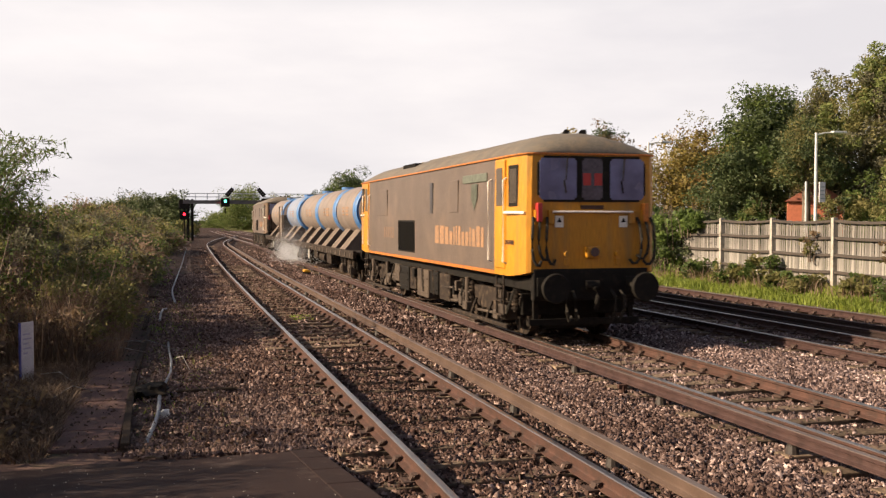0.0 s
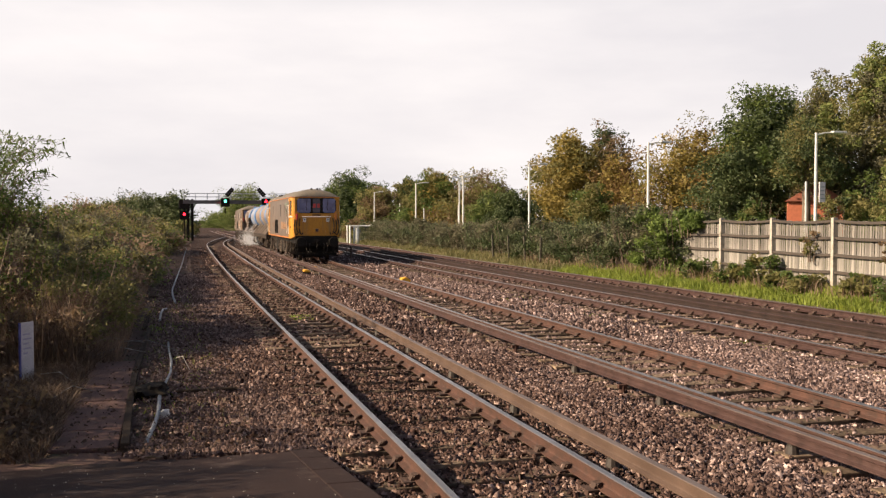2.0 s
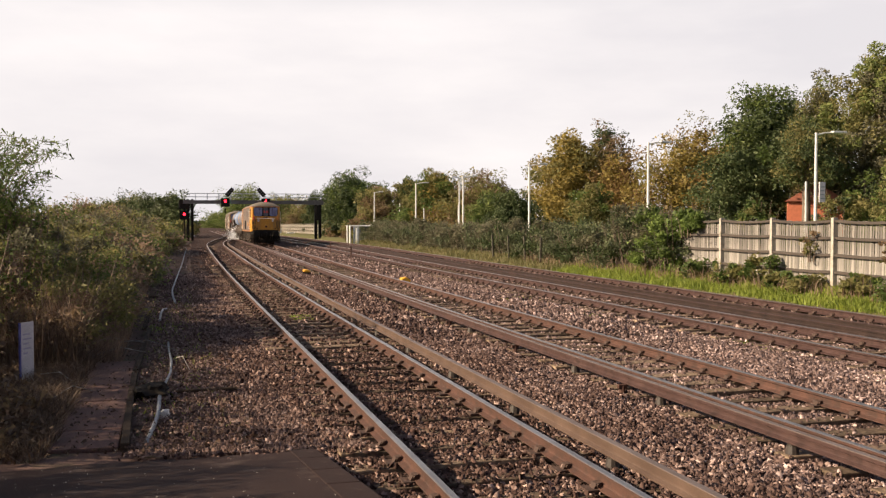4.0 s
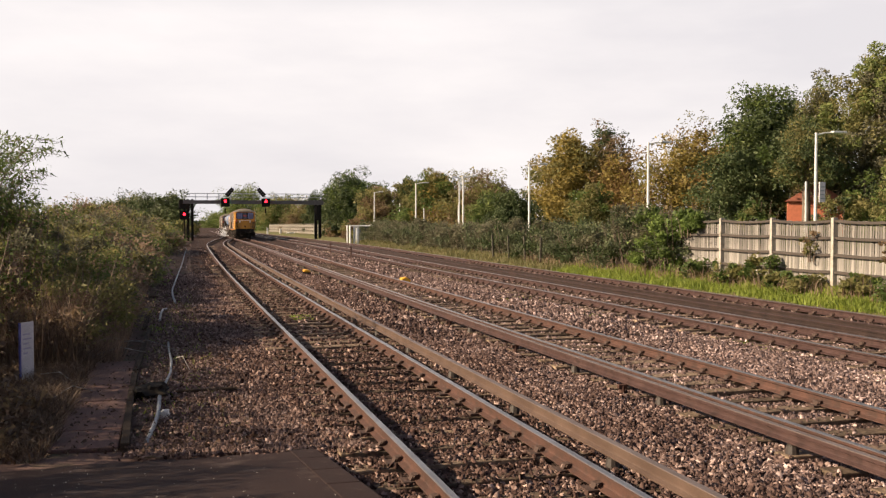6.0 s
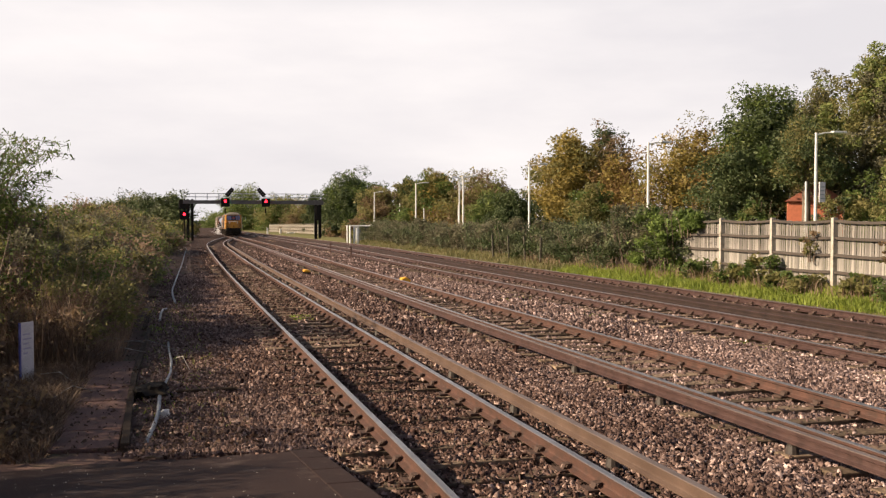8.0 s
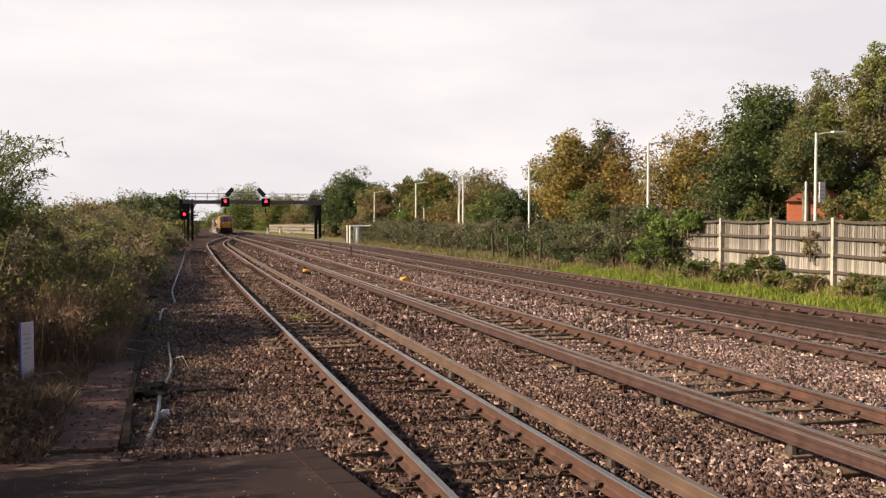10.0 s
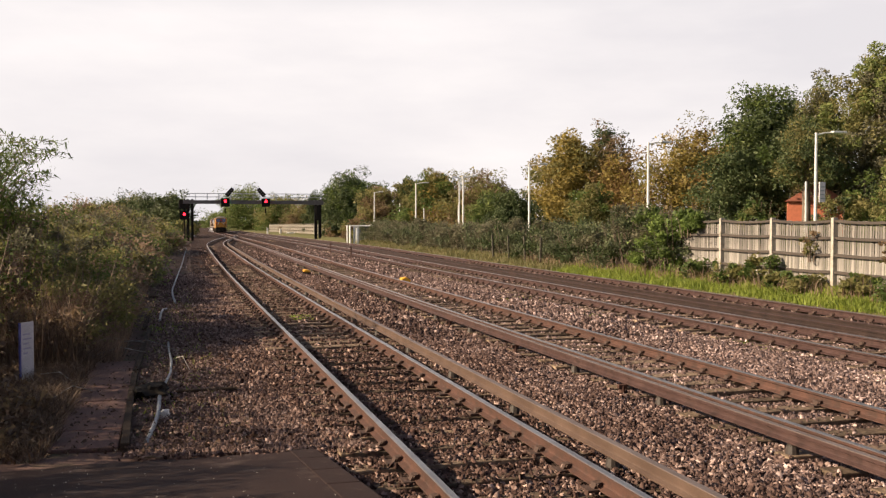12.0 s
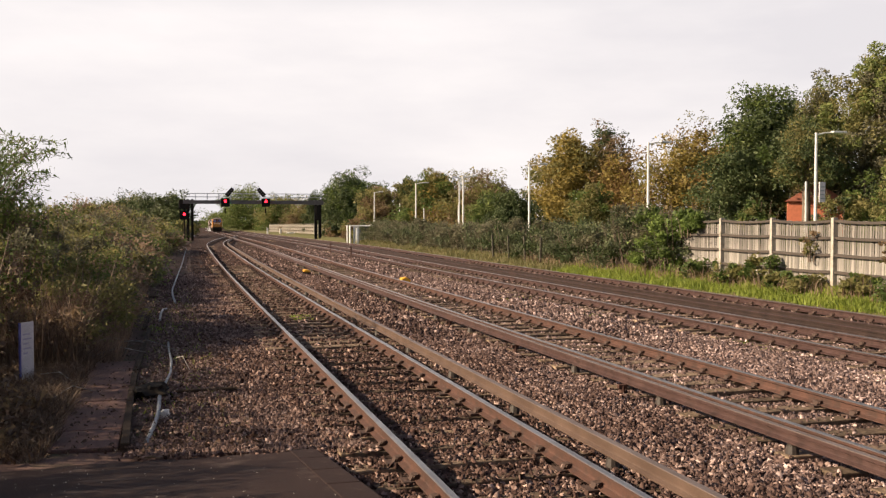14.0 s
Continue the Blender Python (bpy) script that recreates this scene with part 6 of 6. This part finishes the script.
NEAR = 52.0
for tr in "abcd":
    far = 178.0 if tr == "a" else 330.0
    group = tagged(empty("track_" + tr), "railway track on timber sleepers with rusty rails", "track", kind="structure")
    for off in (-HALF, HALF):
        make_rail("rail", tr, off, 0, "run", M["rust"] if tr in "ab" else M["rail_purple"], M["rail_top"], "rusty steel running rail with a polished head", group, far)
    side_of = {"a": 1, "b": -1, "c": 1, "d": -1}[tr]
    make_rail("conductor_rail", tr, side_of * (HALF + 0.43), 0.076, "cond", M[{"a": "rail_brown", "b": "rail_purple"}.get(tr, "rail_dark")], M["cond_top"] if tr in "ab" else M["rail_purple"], "dark steel conductor rail on insulators", group, far - 8)
    sr = random.Random(ord(tr))
    s, i = 3.0, 0
    far_v, far_f = [], []
    while s < 170:
        h = heading(tr, s)
        p = along(tr, s)
        if s < NEAR:
            o = new("sleeper", sleeper_me[sr.randrange(4)])
            o.parent = group
            o.matrix_basis = pose(p.x + sr.uniform(-0.03, 0.03), p.y, (-0.182 if tr == "a" else -0.176) + sr.uniform(-0.008, 0.004), 0, sr.uniform(-0.2, 0.2), -math.degrees(h) + sr.uniform(-1, 1))
            for off in (-HALF, HALF):
                q = along(tr, s, off, -0.178)
                c = new("chair", chair_mesh)
                c.parent = group
                c.matrix_basis = pose(q.x, q.y, q.z, 0, 0, -math.degrees(h))
            if i % 4 == 0:
                q = along(tr, s, side_of * (HALF + 0.43), -0.16)
                c = new("insulator", pot_mesh)
                c.parent = group
                c.matrix_basis = pose(q.x, q.y, q.z)
        else:
            n = len(far_v)
            for dx in (-1.28, 1.28):
                for dy in (-0.125, 0.125):
                    for z in (-0.36, -0.243):
                        far_v.append((p.x + dx, p.y + dy - dx * math.sin(h), z + dip(s)))
            far_f += [tuple(n + j for j in f) for f in ((0, 1, 3, 2), (4, 6, 7, 5), (0, 4, 5, 1), (2, 3, 7, 6), (1, 5, 7, 3))]
        s += 0.7
        i += 1
    o = new("distant_sleepers", bulk("distant_sleepers", far_v, far_f, M["sleeper"]))
    o.parent = group
    o["kind"] = "stuff"


def scatter_stones(name, n, y0, y1, size, seed):
    """Loose angular stones over the bed, thinner on the sleepers and clear of the rails."""
    rng = np.random.default_rng(seed)
    y = y0 + (y1 - y0) * rng.random(n * 2)
    x = -0.55 + 17.0 * rng.random(n * 2)
    keep = (x < 0.87 * y + 1.0)
    bend_y = np.where(y < S0, 0, K * (y - S0) ** 2 / 2)
    inside = np.zeros(n * 2, bool)
    on_top = np.zeros(n * 2, bool)
    for name_of, L in LANE.items():
        for off in (-HALF, HALF):
            keep &= np.abs(x - L - off) > 0.075
        on = (np.abs(x - L) < 1.28) & (np.abs(((y - 3.0 + 0.35) % 0.7) - 0.35) < 0.13)
        keep &= ~(on & (rng.random(n * 2) > np.where(y > 22, 0.6, 0.42 if name_of == "a" else 0.08 + 0.2 * (y > 17))))
        inside |= np.abs(x - L) < 1.3
        on_top |= on
    keep &= rng.random(n * 2) > (y - 46.0) / 44.0
    keep &= (x > 1.5) | (rng.random(n * 2) < 0.10 + 0.10 * x)
    x, y, bend_y, inside, on_top = (v[keep][:n] for v in (x, y, bend_y, inside, on_top))
    m = len(x)
    lump = 0.02 * np.sin(x * 2.1 + y * 0.7) + 0.015 * np.sin(y * 2.9 + x)
    mound = np.zeros(m)
    for c in ((LANE["a"] + LANE["b"]) / 2, (LANE["b"] + LANE["c"]) / 2):
        mound += 0.07 * np.exp(-((x - c) / 0.55) ** 2)
    z = -0.212 - 0.02 * inside + lump * 0.7 + mound + rng.random(m) * 0.03
    z = np.where(on_top, -0.172 + 0.008 * rng.random(m), z)
    base = np.array([(-1, -1, -1), (1, -1, -1), (1, 1, -1), (-1, 1, -1), (-0.55, 0, 0.9), (0.55, 0, 0.9)], float)
    r = size * (0.45 + 0.95 * rng.random((m, 1, 1)) ** 1.5)
    v = base[None] * r * 0.55 * (0.45 + 0.75 * rng.random((m, 1, 3))) + rng.normal(size=(m, 6, 3)) * r * 0.16
    ang = rng.random(m) * 6.28
    tilt = rng.normal(size=m) * 0.7
    ca, sa, ct, st = np.cos(ang), np.sin(ang), np.cos(tilt), np.sin(tilt)
    X, Y, Z = v[..., 0], v[..., 1], v[..., 2]
    Y, Z = Y * ct[:, None] - Z * st[:, None], Y * st[:, None] + Z * ct[:, None]
    X, Y = X * ca[:, None] - Y * sa[:, None], X * sa[:, None] + Y * ca[:, None]
    v = np.stack([X + (x + bend_y)[:, None], Y + y[:, None], Z + z[:, None]], -1).reshape(-1, 3)
    q = np.array([(0, 1, 5), (0, 5, 4), (2, 3, 4), (2, 4, 5), (1, 2, 5), (3, 0, 4)])
    f = (np.arange(m)[:, None, None] * 6 + q[None]).reshape(-1, 3)
    ob = new(name, bulk(name, v, f, M["stones"]))
    tagged(ob, "loose angular brown-grey ballast stones between the rails", "ballast", kind="stuff")


def fine_gravel():
    """Small chippings trodden into the cess beside the first track."""
    rng = np.random.default_rng(66)
    n = 30000
    y = 10.3 + 34 * rng.random(n) ** 1.7
    x = -0.5 + 2.5 * rng.random(n) ** 0.7
    x += np.where(y < S0, 0, K * (y - S0) ** 2 / 2)
    r = 0.019 * (0.4 + rng.random((n, 1, 1))) * (0.75 + y[:, None, None] / 40)
    base = np.array([(1, 0, -0.4), (-0.5, 0.87, -0.4), (-0.5, -0.87, -0.4), (0, 0, 0.8)])
    v = base[None] * r * (0.6 + 0.8 * rng.random((n, 1, 3))) + rng.normal(size=(n, 4, 3)) * r * 0.25
    v += np.stack([x, y, -0.225 + 0.10 * ((0.9 - x).clip(0, 3) / 3) + 0.03 * rng.random(n)], 1)[:, None, :]
    q = np.array([(0, 1, 3), (1, 2, 3), (2, 0, 3)])
    f = (np.arange(n)[:, None, None] * 4 + q[None]).reshape(-1, 3)
    tagged(new("gravel", bulk("gravel", v.reshape(-1, 3), f, M["gravel"])), "fine brown gravel in the cess beside the track", "gravel", kind="stuff")


fine_gravel()
scatter_stones("ballast_stones", 104000, 6.8, 18.0, 0.041, 61)
scatter_stones("ballast_stones", 42000, 18.0, 42.0, 0.058, 62)
scatter_stones("ballast_stones", 13000, 42.0, 92.0, 0.068, 63)


def ramp_chips():
    """Pale chips and grit lying on the ramp, thicker towards its foot."""
    rng = np.random.default_rng(72)
    n = 170
    y = 6.5 + 3.2 * rng.random(n) ** 0.6
    x = -3.2 + 4.4 * rng.random(n)
    z = np.where(y < 9.4, 0.88 - (y - 1.6) * 0.12564, -0.10) + 0.004
    c = np.stack([x, y, z], 1)
    base = np.array([(1, 0, 0), (-0.5, 0.87, 0), (-0.5, -0.87, 0), (0, 0, 0.6)])
    v = c[:, None] + base[None] * (0.008 * (0.4 + 1.2 * rng.random((n, 1, 1)) ** 2)) * (0.6 + 0.8 * rng.random((n, 1, 3)))
    f = (np.arange(n)[:, None, None] * 4 + np.array([(0, 1, 3), (1, 2, 3), (2, 0, 3)])[None]).reshape(-1, 3)
    tagged(new("stone_chips", bulk("stone_chips", v.reshape(-1, 3), f, M["concrete"])), "pale stone chips scattered over the tarmac ramp", "stone chips", kind="stuff")


ramp_chips()


def litter_leaves():
    rng = np.random.default_rng(71)
    n = 5500
    c = np.stack([-1.7 + 2.6 * rng.random(n), 10.4 + 26 * rng.random(n) ** 1.3, -0.17 + 0.05 * rng.random(n)], 1)
    ob = new("leaf_litter", leaf_mesh("leaf_litter", c, 0.024, M["litter"], rng))
    tagged(ob, "scattered dead brown leaves on the cess", "leaf litter", kind="stuff")


litter_leaves()
for i, (x, y, r, h) in enumerate(((22.6, 140, 1.8, 2.4), (22.5, 133, 1.6, 2.6), (21.0, 108, 1.4, 2.2), (21.3, 114, 1.5, 2.0), (22.0, 121, 1.6, 2.4))):
    thicket("bush", [(x, y, -0.05, r, h)], [M["leaf_olive"], M["leaf_brown"], M["leaf_dark"]], "olive scrub bush along the distant fence", 850 + i, 1300, 0.2)
for i in range(6):
    thicket("bush", [(1.6 - 1.2 * i, 158.0 + 3 * i, -0.1, 2.2, 3.0)], [M["leaf_dark"], M["leaf_olive"]], "dark bush beside the line behind the signal", 870 + i, 1300, 0.24)

# unseen wall added behind the camera to cut sky light on facing sides
bm = bmesh.new()
box(bm, -40, 40, -14.5, -14.0, -0.4, 8.0, 0.02)
tagged(part("sky_block_wall", bm, M["brick"]), "unseen brick wall added behind the camera to block sky light", "wall", kind="structure")

for i, (x, y, r) in enumerate(((10.0, 12.1, 0.5), (10.3, 23.2, 0.6), (10.6, 16.4, 0.7), (10.1, 28.0, 0.6), (3.1, 24.0, 0.5), (-0.2, 22.5, 0.6))):
    blades("weed_tuft", 260, lambda a, b, x=x, y=y, r=r: (x + r * (a - 0.5), y + 2.2 * r * (b - 0.5), -0.23), 0.07, M["grass"], "small green weeds growing through the ballast", 90 + i, 0.01, 0.9)
for i in range(7):
    bm = bmesh.new()
    rod(bm, (0, 0, 0), (0, 0, 0.12), 0.05, 8, 0.035)
    box(bm, -0.07, 0.07, -0.03, 0.03, 0.08, 0.14, 0.01)
    tagged(part("rail_clamp", bm, M["rust"]), "rusty clamp standing against the conductor rail foot", "rail clamp", "rail clamps").matrix_basis = pose(LANE["b"] - HALF - 0.54, 12.3 + i * 4.4, -0.2)


# ---- motion of the train and of the signal's lens wheel ----
def motions():
    for ob, off in CARS:
        rows = []
        for i in range(29):
            t = i * 0.5
            s = REAR + SPEED * t + off
            p = along("b", s)
            rows.append((t, pose(p.x, p.y, p.z, math.degrees(math.atan((dip(s + 1) - dip(s - 1)) / 2)), 0, -math.degrees(heading("b", s)))))
        walk(ob, rows)
    for k, ob in enumerate(shrub):
        home = ob.matrix_basis.copy()
        walk(ob, [(i * 0.5, home @ pose(0, 0, 0, 0.5 * math.sin(i * 1.1 + k), 0.9 * math.sin(i * 0.9 + 1.3 * k) - 0.4, 0)) for i in range(29)])
    walk(lens_wheel, [(t, lens_wheel_home @ pose(0, 0, 0, 0, a, 0)) for t, a in ((0, 0), (3.6, 0), (3.7, 50), (3.8, 100), (14, 100))])


motions()
